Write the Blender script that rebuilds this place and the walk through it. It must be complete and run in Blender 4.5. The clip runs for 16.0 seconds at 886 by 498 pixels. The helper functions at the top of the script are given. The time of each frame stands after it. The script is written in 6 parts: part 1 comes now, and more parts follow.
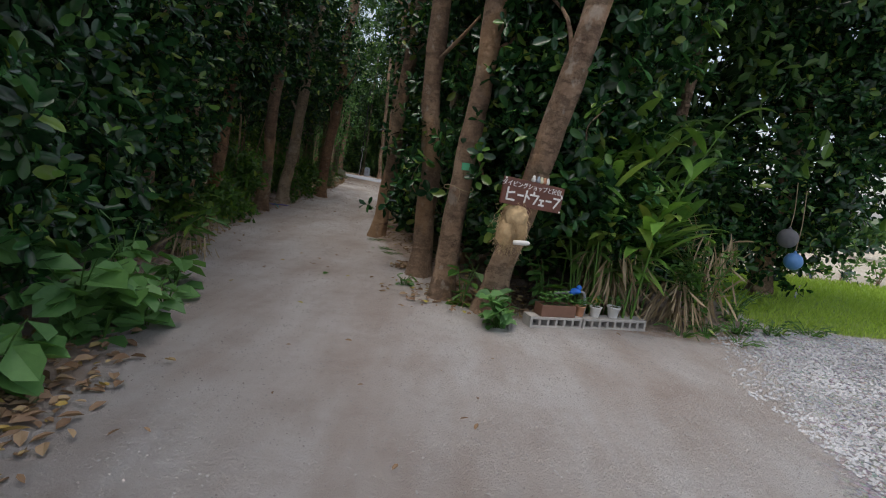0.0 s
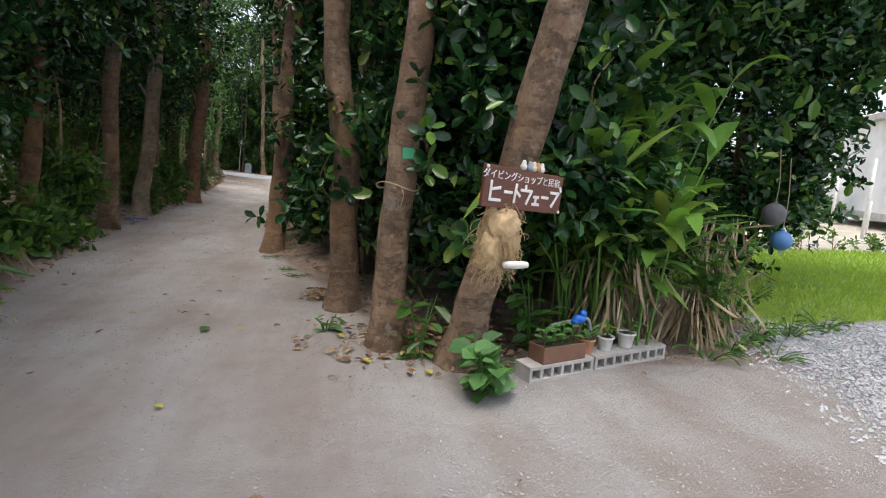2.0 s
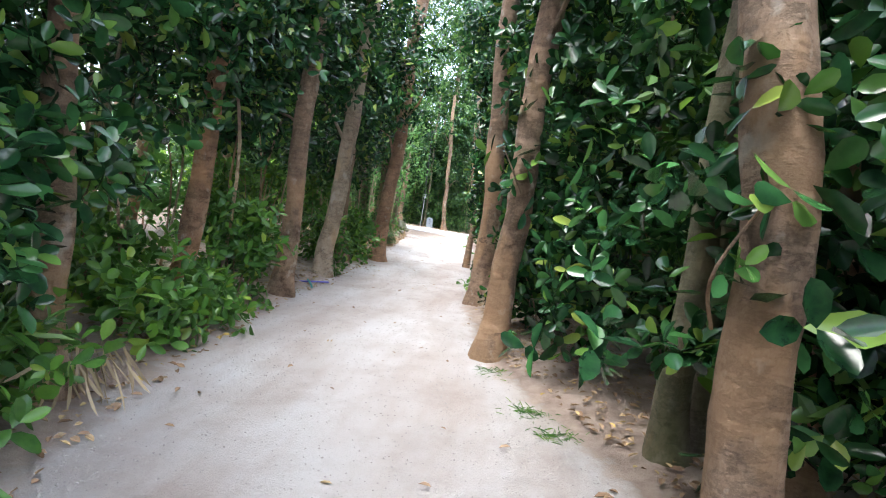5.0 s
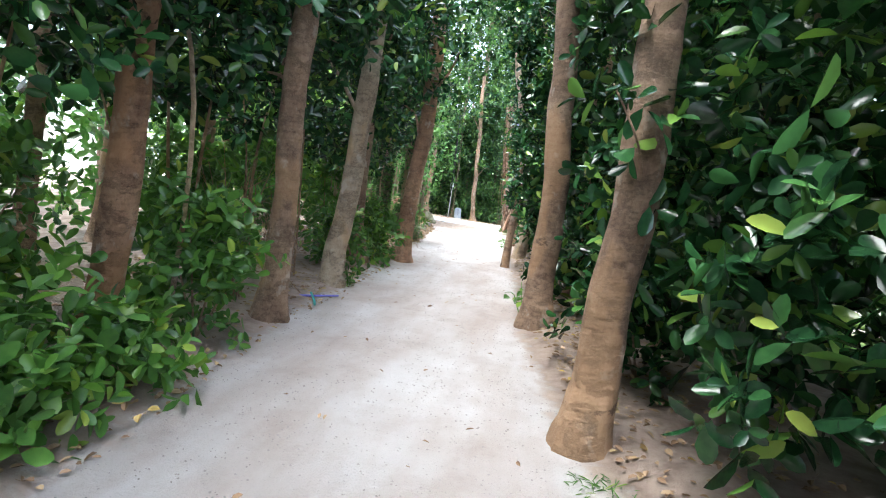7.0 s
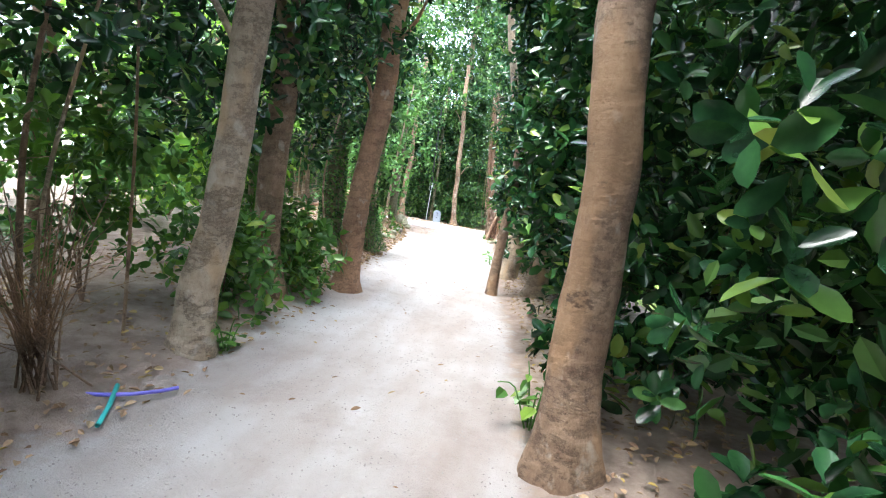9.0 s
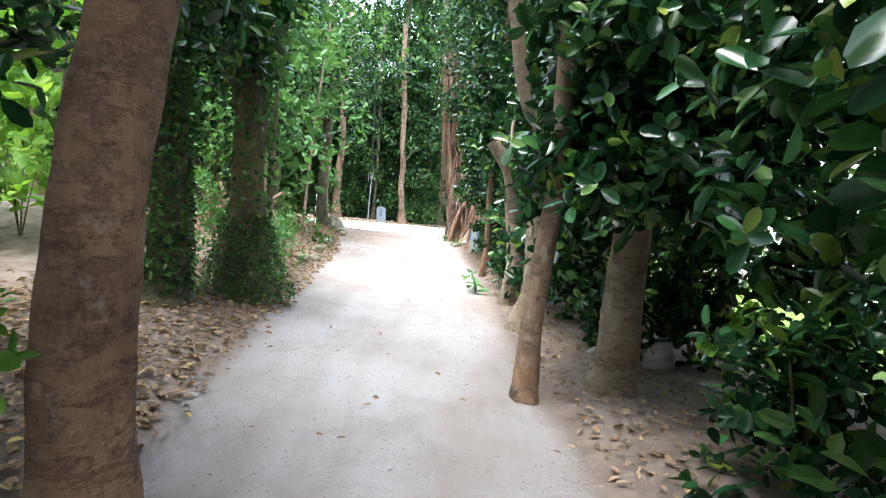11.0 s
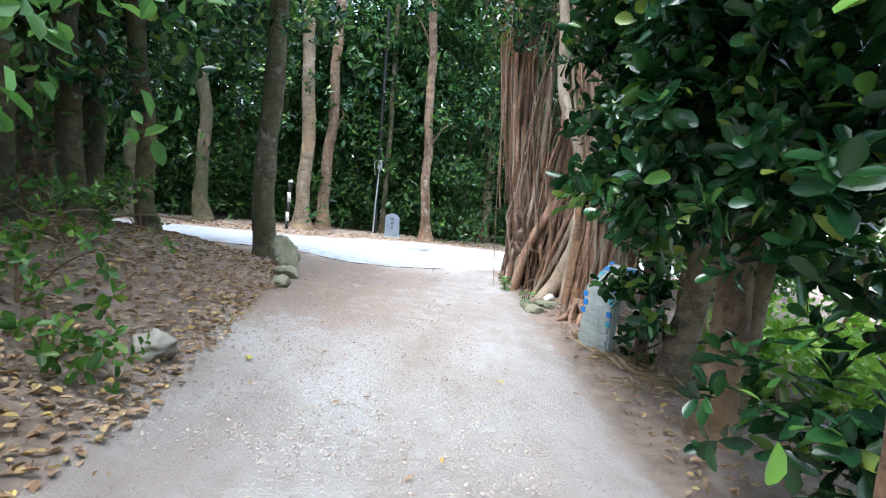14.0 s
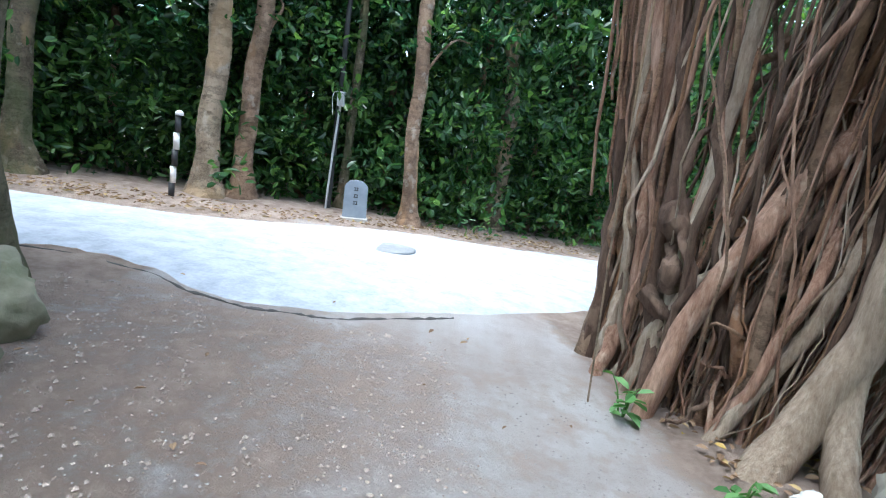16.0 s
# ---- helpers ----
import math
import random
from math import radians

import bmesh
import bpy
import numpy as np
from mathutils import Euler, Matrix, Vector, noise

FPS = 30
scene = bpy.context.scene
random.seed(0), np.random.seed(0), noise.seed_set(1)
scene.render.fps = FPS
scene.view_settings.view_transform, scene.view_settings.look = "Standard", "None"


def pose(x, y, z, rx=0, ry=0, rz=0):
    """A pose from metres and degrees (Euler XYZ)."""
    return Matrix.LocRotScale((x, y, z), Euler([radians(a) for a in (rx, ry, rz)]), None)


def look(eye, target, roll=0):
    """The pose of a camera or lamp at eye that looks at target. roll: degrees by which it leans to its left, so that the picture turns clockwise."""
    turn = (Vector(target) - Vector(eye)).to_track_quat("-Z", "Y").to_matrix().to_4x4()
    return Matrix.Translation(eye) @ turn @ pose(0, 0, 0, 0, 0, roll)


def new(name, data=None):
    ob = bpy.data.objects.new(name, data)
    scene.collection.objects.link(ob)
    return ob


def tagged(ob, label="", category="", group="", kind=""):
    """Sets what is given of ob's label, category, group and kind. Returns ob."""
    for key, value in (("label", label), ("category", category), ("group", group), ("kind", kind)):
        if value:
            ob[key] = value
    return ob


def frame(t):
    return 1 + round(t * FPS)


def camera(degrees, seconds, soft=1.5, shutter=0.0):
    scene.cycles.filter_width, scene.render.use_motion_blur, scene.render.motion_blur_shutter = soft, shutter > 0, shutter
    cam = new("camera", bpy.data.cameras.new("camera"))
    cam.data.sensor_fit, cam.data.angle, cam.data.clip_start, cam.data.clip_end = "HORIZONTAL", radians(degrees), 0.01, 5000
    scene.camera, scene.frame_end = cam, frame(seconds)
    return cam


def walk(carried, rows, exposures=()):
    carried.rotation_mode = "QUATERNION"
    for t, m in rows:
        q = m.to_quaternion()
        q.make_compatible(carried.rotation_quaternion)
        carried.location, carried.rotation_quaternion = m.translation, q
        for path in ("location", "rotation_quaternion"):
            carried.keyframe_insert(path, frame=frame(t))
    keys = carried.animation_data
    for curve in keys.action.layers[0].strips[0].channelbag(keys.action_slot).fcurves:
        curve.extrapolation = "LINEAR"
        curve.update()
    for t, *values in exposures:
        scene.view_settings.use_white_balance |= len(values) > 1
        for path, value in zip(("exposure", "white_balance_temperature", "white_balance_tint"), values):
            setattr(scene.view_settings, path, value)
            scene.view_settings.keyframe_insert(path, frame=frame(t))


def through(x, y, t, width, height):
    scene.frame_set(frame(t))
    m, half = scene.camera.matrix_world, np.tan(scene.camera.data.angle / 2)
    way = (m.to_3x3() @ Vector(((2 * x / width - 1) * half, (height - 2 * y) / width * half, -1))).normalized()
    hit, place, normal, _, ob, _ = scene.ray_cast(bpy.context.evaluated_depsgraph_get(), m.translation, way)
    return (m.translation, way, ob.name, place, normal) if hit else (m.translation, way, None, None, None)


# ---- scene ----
cam = camera(81.1, 16.0, 1.1)

PATH = [
    (0, (1.419, 0.095, 1.572), (1.431, 2.071, 1.265), 7.3),
    (0.5, (1.34, 0.606, 1.547), (1.475, 2.573, 1.211), 6.1),
    (1, (1.325, 1.135, 1.539), (1.59, 3.088, 1.197), 5.1),
    (1.5, (1.169, 1.635, 1.553), (1.533, 3.576, 1.238), 5.1),
    (2, (1.051, 2.121, 1.542), (1.464, 4.052, 1.225), 3.6),
    (2.5, (1.06, 2.63, 1.561), (1.588, 4.535, 1.261), 2.8),
    (3, (0.966, 3.051, 1.591), (1.597, 4.927, 1.301), 2.0),
    (3.5, (0.81, 3.476, 1.588), (1.384, 5.376, 1.34), 1.7),
    (4, (0.589, 3.817, 1.598), (0.894, 5.781, 1.370), 1.5),
    (4.5, (0.262, 4.55, 1.51), (0.2, 6.538, 1.303), 3.3),
    (5, (0.098, 5.4, 1.49), (-0.122, 7.38, 1.34), 5.6),
    (7.5, (-0.457, 8.072, 1.496), (-0.774, 10.036, 1.289), 5.0),
    (8, (-0.486, 8.742, 1.506), (-0.781, 10.71, 1.299), 5.1),
    (8.5, (-0.51, 9.377, 1.531), (-0.832, 11.342, 1.335), 6.3),
    (9, (-0.644, 10.801, 1.548), (-0.89, 12.777, 1.358), 6.2),
    (11.5, (-1.61, 17.76, 1.544), (-1.627, 19.749, 1.332), 2.0),
    (12, (-1.661, 19.43, 1.528), (-1.654, 21.42, 1.341), 2.3),
    (12.5, (-1.765, 20.95, 1.58), (-1.677, 22.94, 1.408), 1.4),
    (13, (-1.89, 22.47, 1.534), (-2.16, 24.444, 1.353), 2.0),
    (13.5, (-1.96, 23.707, 1.538), (-2.202, 25.681, 1.328), 2.8),
    (14, (-2.157, 25.089, 1.528), (-2.312, 27.072, 1.317), 3.0),
    (14.5, (-2.306, 26.495, 1.549), (-2.446, 28.48, 1.352), 5.0),
    (15, (-2.441, 27.929, 1.502), (-2.452, 29.915, 1.269), 2.3),
    (15.5, (-2.544, 29.359, 1.52), (-2.513, 31.335, 1.213), 3.4),
    (16, (-2.965, 30.702, 1.47), (-3.009, 32.671, 1.122), 6.8),
]
EXPOSURES = [(0.0, -0.82, 6650, 10), (0.5, -0.1, 6600, 10), (1.5, -0.1, 6650, 10), (3.0, 0.05, 6700, 10), (3.5, 0.05, 6700, 10), (4.0, 0.55, 6500, 9), (4.5, 1.3, 6300, 9), (5.0, 1.7, 6150, 8), (7.5, 1.88, 6050, 6), (9.0, 2.17, 6050, 6), (11.5, 1.6, 6000, 6), (12.5, 1.45, 6000, 6), (14.5, 1.27, 5650, 5), (15.5, 1.13, 5550, 4), (16.0, 1.15, 5450, 3)]
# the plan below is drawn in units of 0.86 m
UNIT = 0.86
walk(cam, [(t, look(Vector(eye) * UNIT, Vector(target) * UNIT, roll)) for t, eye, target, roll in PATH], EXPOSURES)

# ---- world and sun ----
world = bpy.data.worlds.new("world")
scene.world = world
world.use_nodes = True
wn = world.node_tree
sky = wn.nodes.new("ShaderNodeTexSky")
sky.sky_type = "NISHITA"
sky.sun_disc = False
sky.sun_elevation = radians(79)
sky.sun_rotation = radians(215)
sky.dust_density = 4.0
sky.ozone_density = 0.6
# a thin even cloud over the blue
haze = wn.nodes.new("ShaderNodeMix")
haze.data_type, haze.blend_type = "RGBA", "ADD"
haze.inputs[0].default_value = 1.0
wn.links.new(sky.outputs[0], haze.inputs[6])
haze.inputs[7].default_value = (2.6, 2.66, 2.75, 1.0)
wn.links.new(haze.outputs[2], wn.nodes["Background"].inputs[0])
wn.nodes["Background"].inputs[1].default_value = 0.22
sun = new("sun", bpy.data.lights.new("sun", "SUN"))
sun.data.energy = 2.2
sun.data.angle = radians(38)
sun.data.color = (1.0, 0.985, 0.96)
sun.matrix_world = look((-2.8, -4.0, 25), (0, 0, 0))


# ---- materials ----
def mat_base(name, rough=0.8):
    m = bpy.data.materials.new(name)
    m.use_nodes = True
    nt = m.node_tree
    b = nt.nodes["Principled BSDF"]
    b.inputs["Roughness"].default_value = rough
    b.inputs["IOR"].default_value = 1.5
    return m, nt, b


def ramp(nt, fac, stops):
    r = nt.nodes.new("ShaderNodeValToRGB")
    while len(r.color_ramp.elements) < len(stops):
        r.color_ramp.elements.new(0.5)
    for e, (p, c) in zip(r.color_ramp.elements, stops):
        e.position, e.color = p, (*c, 1)
    nt.links.new(fac, r.inputs[0])
    return r.outputs[0]


def noise_tex(nt, scale, detail=4.0, rough=0.6, vec=None):
    n = nt.nodes.new("ShaderNodeTexNoise")
    n.inputs["Scale"].default_value = scale
    n.inputs["Detail"].default_value = detail
    n.inputs["Roughness"].default_value = rough
    if vec is not None:
        nt.links.new(vec, n.inputs["Vector"])
    return n.outputs[0]


def coords(nt, scale=(1, 1, 1)):
    c = nt.nodes.new("ShaderNodeTexCoord")
    m = nt.nodes.new("ShaderNodeMapping")
    m.inputs["Scale"].default_value = scale
    nt.links.new(c.outputs["Object"], m.inputs[0])
    return m.outputs[0]


def mixcol(nt, fac, a, b, mode="MIX"):
    m = nt.nodes.new("ShaderNodeMix")
    m.data_type, m.blend_type = "RGBA", mode
    for sock, v in ((m.inputs["Factor"], fac), (m.inputs["A"], a), (m.inputs["B"], b)):
        if isinstance(v, float):
            sock.default_value = v
        elif isinstance(v, tuple):
            sock.default_value = (*v, 1)
        else:
            nt.links.new(v, sock)
    return m.outputs["Result"]


def bump(nt, b, height, strength=0.5, dist=0.02):
    n = nt.nodes.new("ShaderNodeBump")
    n.inputs["Strength"].default_value = strength
    n.inputs["Distance"].default_value = dist
    nt.links.new(height, n.inputs["Height"])
    nt.links.new(n.outputs[0], b.inputs["Normal"])


def plain_mat(name, dark, light, rough=0.7, scale=12.0, bumps=0.3, metal=0.0, stretch=(1, 1, 1)):
    m, nt, b = mat_base(name, rough)
    v = coords(nt, stretch)
    n = noise_tex(nt, scale, 6, 0.65, v)
    big = noise_tex(nt, scale * 0.17, 3, 0.6, v)
    c = ramp(nt, n, [(0.3, dark), (0.7, light)])
    c2 = ramp(nt, big, [(0.35, tuple(x * 0.7 for x in dark)), (0.65, light)])
    nt.links.new(mixcol(nt, 0.45, c, c2), b.inputs["Base Color"])
    b.inputs["Metallic"].default_value = metal
    if bumps:
        bump(nt, b, n, bumps, 0.01)
    return m


def leaf_mat(name, stops, rough=0.38, through=0.25, gloss=0.55):
    m, nt, b = mat_base(name, rough)
    b.inputs["Specular IOR Level"].default_value = gloss
    g = nt.nodes.new("ShaderNodeNewGeometry")
    c = ramp(nt, g.outputs["Random Per Island"], stops)
    n = noise_tex(nt, 25.0, 3, 0.6, coords(nt))
    c = mixcol(nt, 0.25, c, ramp(nt, n, [(0.3, stops[0][1]), (0.7, stops[len(stops) // 2][1])]))
    nt.links.new(c, b.inputs["Base Color"])
    tr = nt.nodes.new("ShaderNodeBsdfTranslucent")
    nt.links.new(mixcol(nt, 1.0, c, (1.0, 1.0, 0.45), "MULTIPLY"), tr.inputs[0])
    mx = nt.nodes.new("ShaderNodeMixShader")
    mx.inputs[0].default_value = through
    nt.links.new(b.outputs[0], mx.inputs[1])
    nt.links.new(tr.outputs[0], mx.inputs[2])
    nt.links.new(mx.outputs[0], nt.nodes["Material Output"].inputs[0])
    return m


def bark_mat(name, dark, mid, light, moss=0.0):
    m, nt, b = mat_base(name, 0.9)
    v = coords(nt, (1, 1, 0.6))
    ring = coords(nt, (0.7, 0.7, 5.0))
    n1 = noise_tex(nt, 11.0, 10, 0.78, v)
    n2 = noise_tex(nt, 2.2, 4, 0.6, v)
    n3 = noise_tex(nt, 5.0, 5, 0.6, ring)
    c = ramp(nt, n1, [(0.36, dark), (0.5, mid), (0.64, light)])
    c = mixcol(nt, 0.5, c, ramp(nt, n2, [(0.35, dark), (0.5, mid), (0.65, light)]))
    c = mixcol(nt, 0.14, c, ramp(nt, n3, [(0.35, dark), (0.6, light)]))
    crack = noise_tex(nt, 4.0, 8, 0.75, coords(nt, (1.0, 1.0, 2.0)))
    line = ramp(nt, crack, [(0.40, (1, 1, 1)), (0.46, (0.25, 0.25, 0.25)), (0.50, (1, 1, 1))])
    c = mixcol(nt, 0.5, c, line, "MULTIPLY")
    grain = noise_tex(nt, 70.0, 5, 0.75, coords(nt, (1, 1, 0.5)))
    c = mixcol(nt, 0.35, c, ramp(nt, grain, [(0.36, (0.45, 0.42, 0.4)), (0.52, (1, 1, 1))]), "MULTIPLY")
    spot = noise_tex(nt, 6.5, 4, 0.55, coords(nt, (1, 1, 0.8)))
    c = mixcol(nt, ramp(nt, spot, [(0.60, (0, 0, 0)), (0.68, (0.45, 0.45, 0.45))]), c, (0.56, 0.50, 0.42))
    peel = noise_tex(nt, 1.7, 5, 0.55, coords(nt, (1.0, 1.0, 0.55)))
    ochre = tuple(min(0.6, k * f) for k, f in zip(light, (1.05, 0.86, 0.62)))
    c = mixcol(nt, ramp(nt, peel, [(0.54, (0, 0, 0)), (0.60, (0.45, 0.45, 0.45))]), c, ochre)
    knot = noise_tex(nt, 3.1, 6, 0.7, coords(nt, (1.0, 1.0, 1.6)))
    c = mixcol(nt, ramp(nt, knot, [(0.63, (0, 0, 0)), (0.68, (0.7, 0.7, 0.7))]), c, tuple(k * 0.45 for k in dark))
    if moss:
        c = mixcol(nt, ramp(nt, n2, [(0.5 - 0.2 * moss, (0, 0, 0)), (0.62, (moss, moss, moss))]), c, (0.07, 0.10, 0.03))
    nt.links.new(c, b.inputs["Base Color"])
    a = nt.nodes.new("ShaderNodeMath")
    a.operation = "MULTIPLY_ADD"
    nt.links.new(n3, a.inputs[0])
    a.inputs[1].default_value = 0.45
    nt.links.new(n1, a.inputs[2])
    cut = nt.nodes.new("ShaderNodeMath")
    cut.operation = "MULTIPLY_ADD"
    nt.links.new(line, cut.inputs[0])
    cut.inputs[1].default_value = 0.3
    nt.links.new(a.outputs[0], cut.inputs[2])
    bump(nt, b, cut.outputs[0], 1.0, 0.04)
    return m


def root_mat(name, dark, mid, light):
    """Fibrous bark of aerial roots, streaked along their length."""
    m, nt, b = mat_base(name, 0.9)
    streak = noise_tex(nt, 9.0, 8, 0.75, coords(nt, (4.0, 4.0, 0.5)))
    patch = noise_tex(nt, 2.4, 4, 0.6, coords(nt, (1, 1, 0.7)))
    fine = noise_tex(nt, 45.0, 5, 0.7, coords(nt, (1, 1, 0.35)))
    c = ramp(nt, streak, [(0.34, dark), (0.5, mid), (0.66, light)])
    c = mixcol(nt, 0.4, c, ramp(nt, patch, [(0.36, dark), (0.5, mid), (0.64, light)]))
    c = mixcol(nt, 0.35, c, ramp(nt, fine, [(0.35, (0.35, 0.32, 0.3)), (0.52, (1, 1, 1))]), "MULTIPLY")
    flake = noise_tex(nt, 5.0, 5, 0.6, coords(nt, (1, 1, 0.5)))
    c = mixcol(nt, ramp(nt, flake, [(0.60, (0, 0, 0)), (0.66, (0.6, 0.6, 0.6))]), c, tuple(min(0.72, k * 1.2) for k in light))
    nt.links.new(c, b.inputs["Base Color"])
    a = nt.nodes.new("ShaderNodeMath")
    a.operation = "MULTIPLY_ADD"
    nt.links.new(fine, a.inputs[0])
    a.inputs[1].default_value = 0.5
    nt.links.new(streak, a.inputs[2])
    bump(nt, b, a.outputs[0], 1.0, 0.03)
    return m


def ground_mat():
    m, nt, b = mat_base("sandy_ground", 0.95)
    v = coords(nt)
    fine = noise_tex(nt, 60.0, 6, 0.75, v)
    mid = noise_tex(nt, 5.0, 5, 0.65, v)
    big = noise_tex(nt, 0.7, 4, 0.6, v)
    sand = ramp(nt, fine, [(0.3, (0.45, 0.42, 0.41)), (0.55, (0.64, 0.62, 0.62)), (0.8, (0.76, 0.75, 0.755))])
    sand = mixcol(nt, 0.5, sand, ramp(nt, mid, [(0.3, (0.45, 0.395, 0.36)), (0.7, (0.67, 0.65, 0.645))]))
    sand = mixcol(nt, 0.55, sand, ramp(nt, big, [(0.38, (0.46, 0.38, 0.335)), (0.52, (0.62, 0.58, 0.56)), (0.64, (0.78, 0.775, 0.78))]))
    track = noise_tex(nt, 1.6, 4, 0.6, coords(nt, (1.0, 0.22, 1)))
    sand = mixcol(nt, 0.45, sand, ramp(nt, track, [(0.36, (0.44, 0.355, 0.30)), (0.58, (0.68, 0.665, 0.66))]))
    speck = noise_tex(nt, 170.0, 3, 0.7, v)
    sand = mixcol(nt, 0.4, sand, ramp(nt, speck, [(0.33, (0.4, 0.37, 0.35)), (0.42, (1, 1, 1))]), "MULTIPLY")
    patch = noise_tex(nt, 2.4, 7, 0.7, v)
    sand = mixcol(nt, 0.3, sand, ramp(nt, patch, [(0.36, (0.66, 0.58, 0.53)), (0.5, (1, 1, 1))]), "MULTIPLY")
    soil = ramp(nt, mid, [(0.3, (0.25, 0.185, 0.145)), (0.55, (0.44, 0.345, 0.285)), (0.8, (0.56, 0.465, 0.4))])
    vor = nt.nodes.new("ShaderNodeTexVoronoi")
    vor.inputs["Scale"].default_value = 38.0
    nt.links.new(v, vor.inputs["Vector"])
    gravel = ramp(nt, vor.outputs["Distance"], [(0.0, (0.72, 0.73, 0.76)), (0.5, (0.54, 0.54, 0.56)), (0.9, (0.22, 0.22, 0.22))])
    gravel = mixcol(nt, 0.35, gravel, vor.outputs["Color"], "SOFT_LIGHT")
    grass = ramp(nt, mid, [(0.3, (0.2, 0.32, 0.05)), (0.7, (0.4, 0.54, 0.11))])
    field = ramp(nt, big, [(0.35, (0.5, 0.44, 0.33)), (0.65, (0.62, 0.58, 0.5))])
    c = sand
    for key, col in (("soil", soil), ("gravel", gravel), ("grass", grass), ("field", field)):
        at = nt.nodes.new("ShaderNodeAttribute")
        at.attribute_name = key
        ad = nt.nodes.new("ShaderNodeMath")
        ad.operation = "MULTIPLY_ADD"
        nt.links.new(mid, ad.inputs[0])
        ad.inputs[1].default_value = 0.9
        sub = nt.nodes.new("ShaderNodeMath")
        sub.operation = "SUBTRACT"
        nt.links.new(at.outputs["Fac"], sub.inputs[0])
        sub.inputs[1].default_value = 0.45
        nt.links.new(sub.outputs[0], ad.inputs[2])
        f = ramp(nt, ad.outputs[0], [(0.38, (0, 0, 0)), (0.62, (1, 1, 1))])
        c = mixcol(nt, f, c, col)
    nt.links.new(c, b.inputs["Base Color"])
    a = nt.nodes.new("ShaderNodeMath")
    a.operation = "ADD"
    nt.links.new(fine, a.inputs[0])
    nt.links.new(mid, a.inputs[1])
    bump(nt, b, a.outputs[0], 1.0, 0.05)
    return m


GROUND = ground_mat()
ROAD = plain_mat("pale_road", (0.33, 0.36, 0.41), (0.5, 0.54, 0.6), 0.9, 30.0, 0.5)
LEAD = plain_mat("broken_asphalt", (0.05, 0.05, 0.05), (0.16, 0.15, 0.14), 0.95, 20.0, 0.8)
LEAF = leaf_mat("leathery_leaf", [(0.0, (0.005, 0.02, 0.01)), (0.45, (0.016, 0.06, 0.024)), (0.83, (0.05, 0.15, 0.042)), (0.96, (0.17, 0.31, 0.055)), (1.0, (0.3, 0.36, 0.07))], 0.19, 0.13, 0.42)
LEAF_FAR = leaf_mat("woodland_leaf", [(0.0, (0.012, 0.045, 0.018)), (0.5, (0.06, 0.155, 0.045)), (1.0, (0.2, 0.36, 0.085))], 0.3, 0.42)
LEAF_BUSH = leaf_mat("bush_leaf", [(0.0, (0.035, 0.1, 0.025)), (0.6, (0.08, 0.2, 0.04)), (0.9, (0.15, 0.31, 0.05)), (1.0, (0.33, 0.42, 0.07))], 0.35, 0.35)
LEAF_SOFT = leaf_mat("soft_leaf", [(0.0, (0.07, 0.19, 0.06)), (1.0, (0.17, 0.36, 0.11))], 0.55, 0.35)
# thicket and weed leaves with sunlight put into their lighter colour
LEAF_SUN_TINT = leaf_mat("sun_tinted_leaf", [(0.0, (0.16, 0.34, 0.06)), (0.6, (0.28, 0.5, 0.09)), (1.0, (0.46, 0.62, 0.14))], 0.45, 0.45)
LEAF_GINGER = leaf_mat("ginger_leaf", [(0.0, (0.07, 0.2, 0.04)), (0.7, (0.15, 0.33, 0.06)), (0.95, (0.3, 0.43, 0.1)), (1.0, (0.5, 0.42, 0.14))], 0.28, 0.34)
LEAF_DRY = leaf_mat("dry_leaf", [(0.0, (0.16, 0.09, 0.05)), (0.5, (0.28, 0.18, 0.11)), (0.8, (0.44, 0.32, 0.2)), (0.93, (0.5, 0.38, 0.18)), (1.0, (0.58, 0.42, 0.08))], 0.75, 0.15)
STRAW = leaf_mat("dry_straw", [(0.0, (0.26, 0.19, 0.11)), (1.0, (0.52, 0.42, 0.28))], 0.8, 0.2)
LEAF_YELLOW = leaf_mat("yellow_leaf", [(0.0, (0.4, 0.38, 0.05)), (1.0, (0.55, 0.45, 0.08))], 0.5, 0.2)
GRASS = leaf_mat("lawn_grass", [(0.0, (0.26, 0.42, 0.06)), (1.0, (0.52, 0.68, 0.14))], 0.6, 0.4)
BARK = bark_mat("brown_bark", (0.14, 0.08, 0.05), (0.30, 0.195, 0.125), (0.45, 0.325, 0.225))
BARK_GREY = bark_mat("grey_bark", (0.2, 0.145, 0.095), (0.38, 0.29, 0.2), (0.52, 0.43, 0.32))
BARK_RED = bark_mat("reddish_bark", (0.16, 0.085, 0.05), (0.34, 0.19, 0.11), (0.46, 0.29, 0.18))
BARK_MOSS = bark_mat("mossy_bark", (0.08, 0.06, 0.04), (0.2, 0.16, 0.105), (0.32, 0.265, 0.18), 0.7)
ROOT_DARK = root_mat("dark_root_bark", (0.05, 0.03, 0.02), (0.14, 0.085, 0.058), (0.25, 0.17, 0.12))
ROOT_PALE = root_mat("pale_root_bark", (0.28, 0.2, 0.14), (0.48, 0.38, 0.28), (0.64, 0.55, 0.44))
ROOT = root_mat("aerial_root_bark", (0.16, 0.08, 0.05), (0.44, 0.26, 0.175), (0.66, 0.47, 0.355))


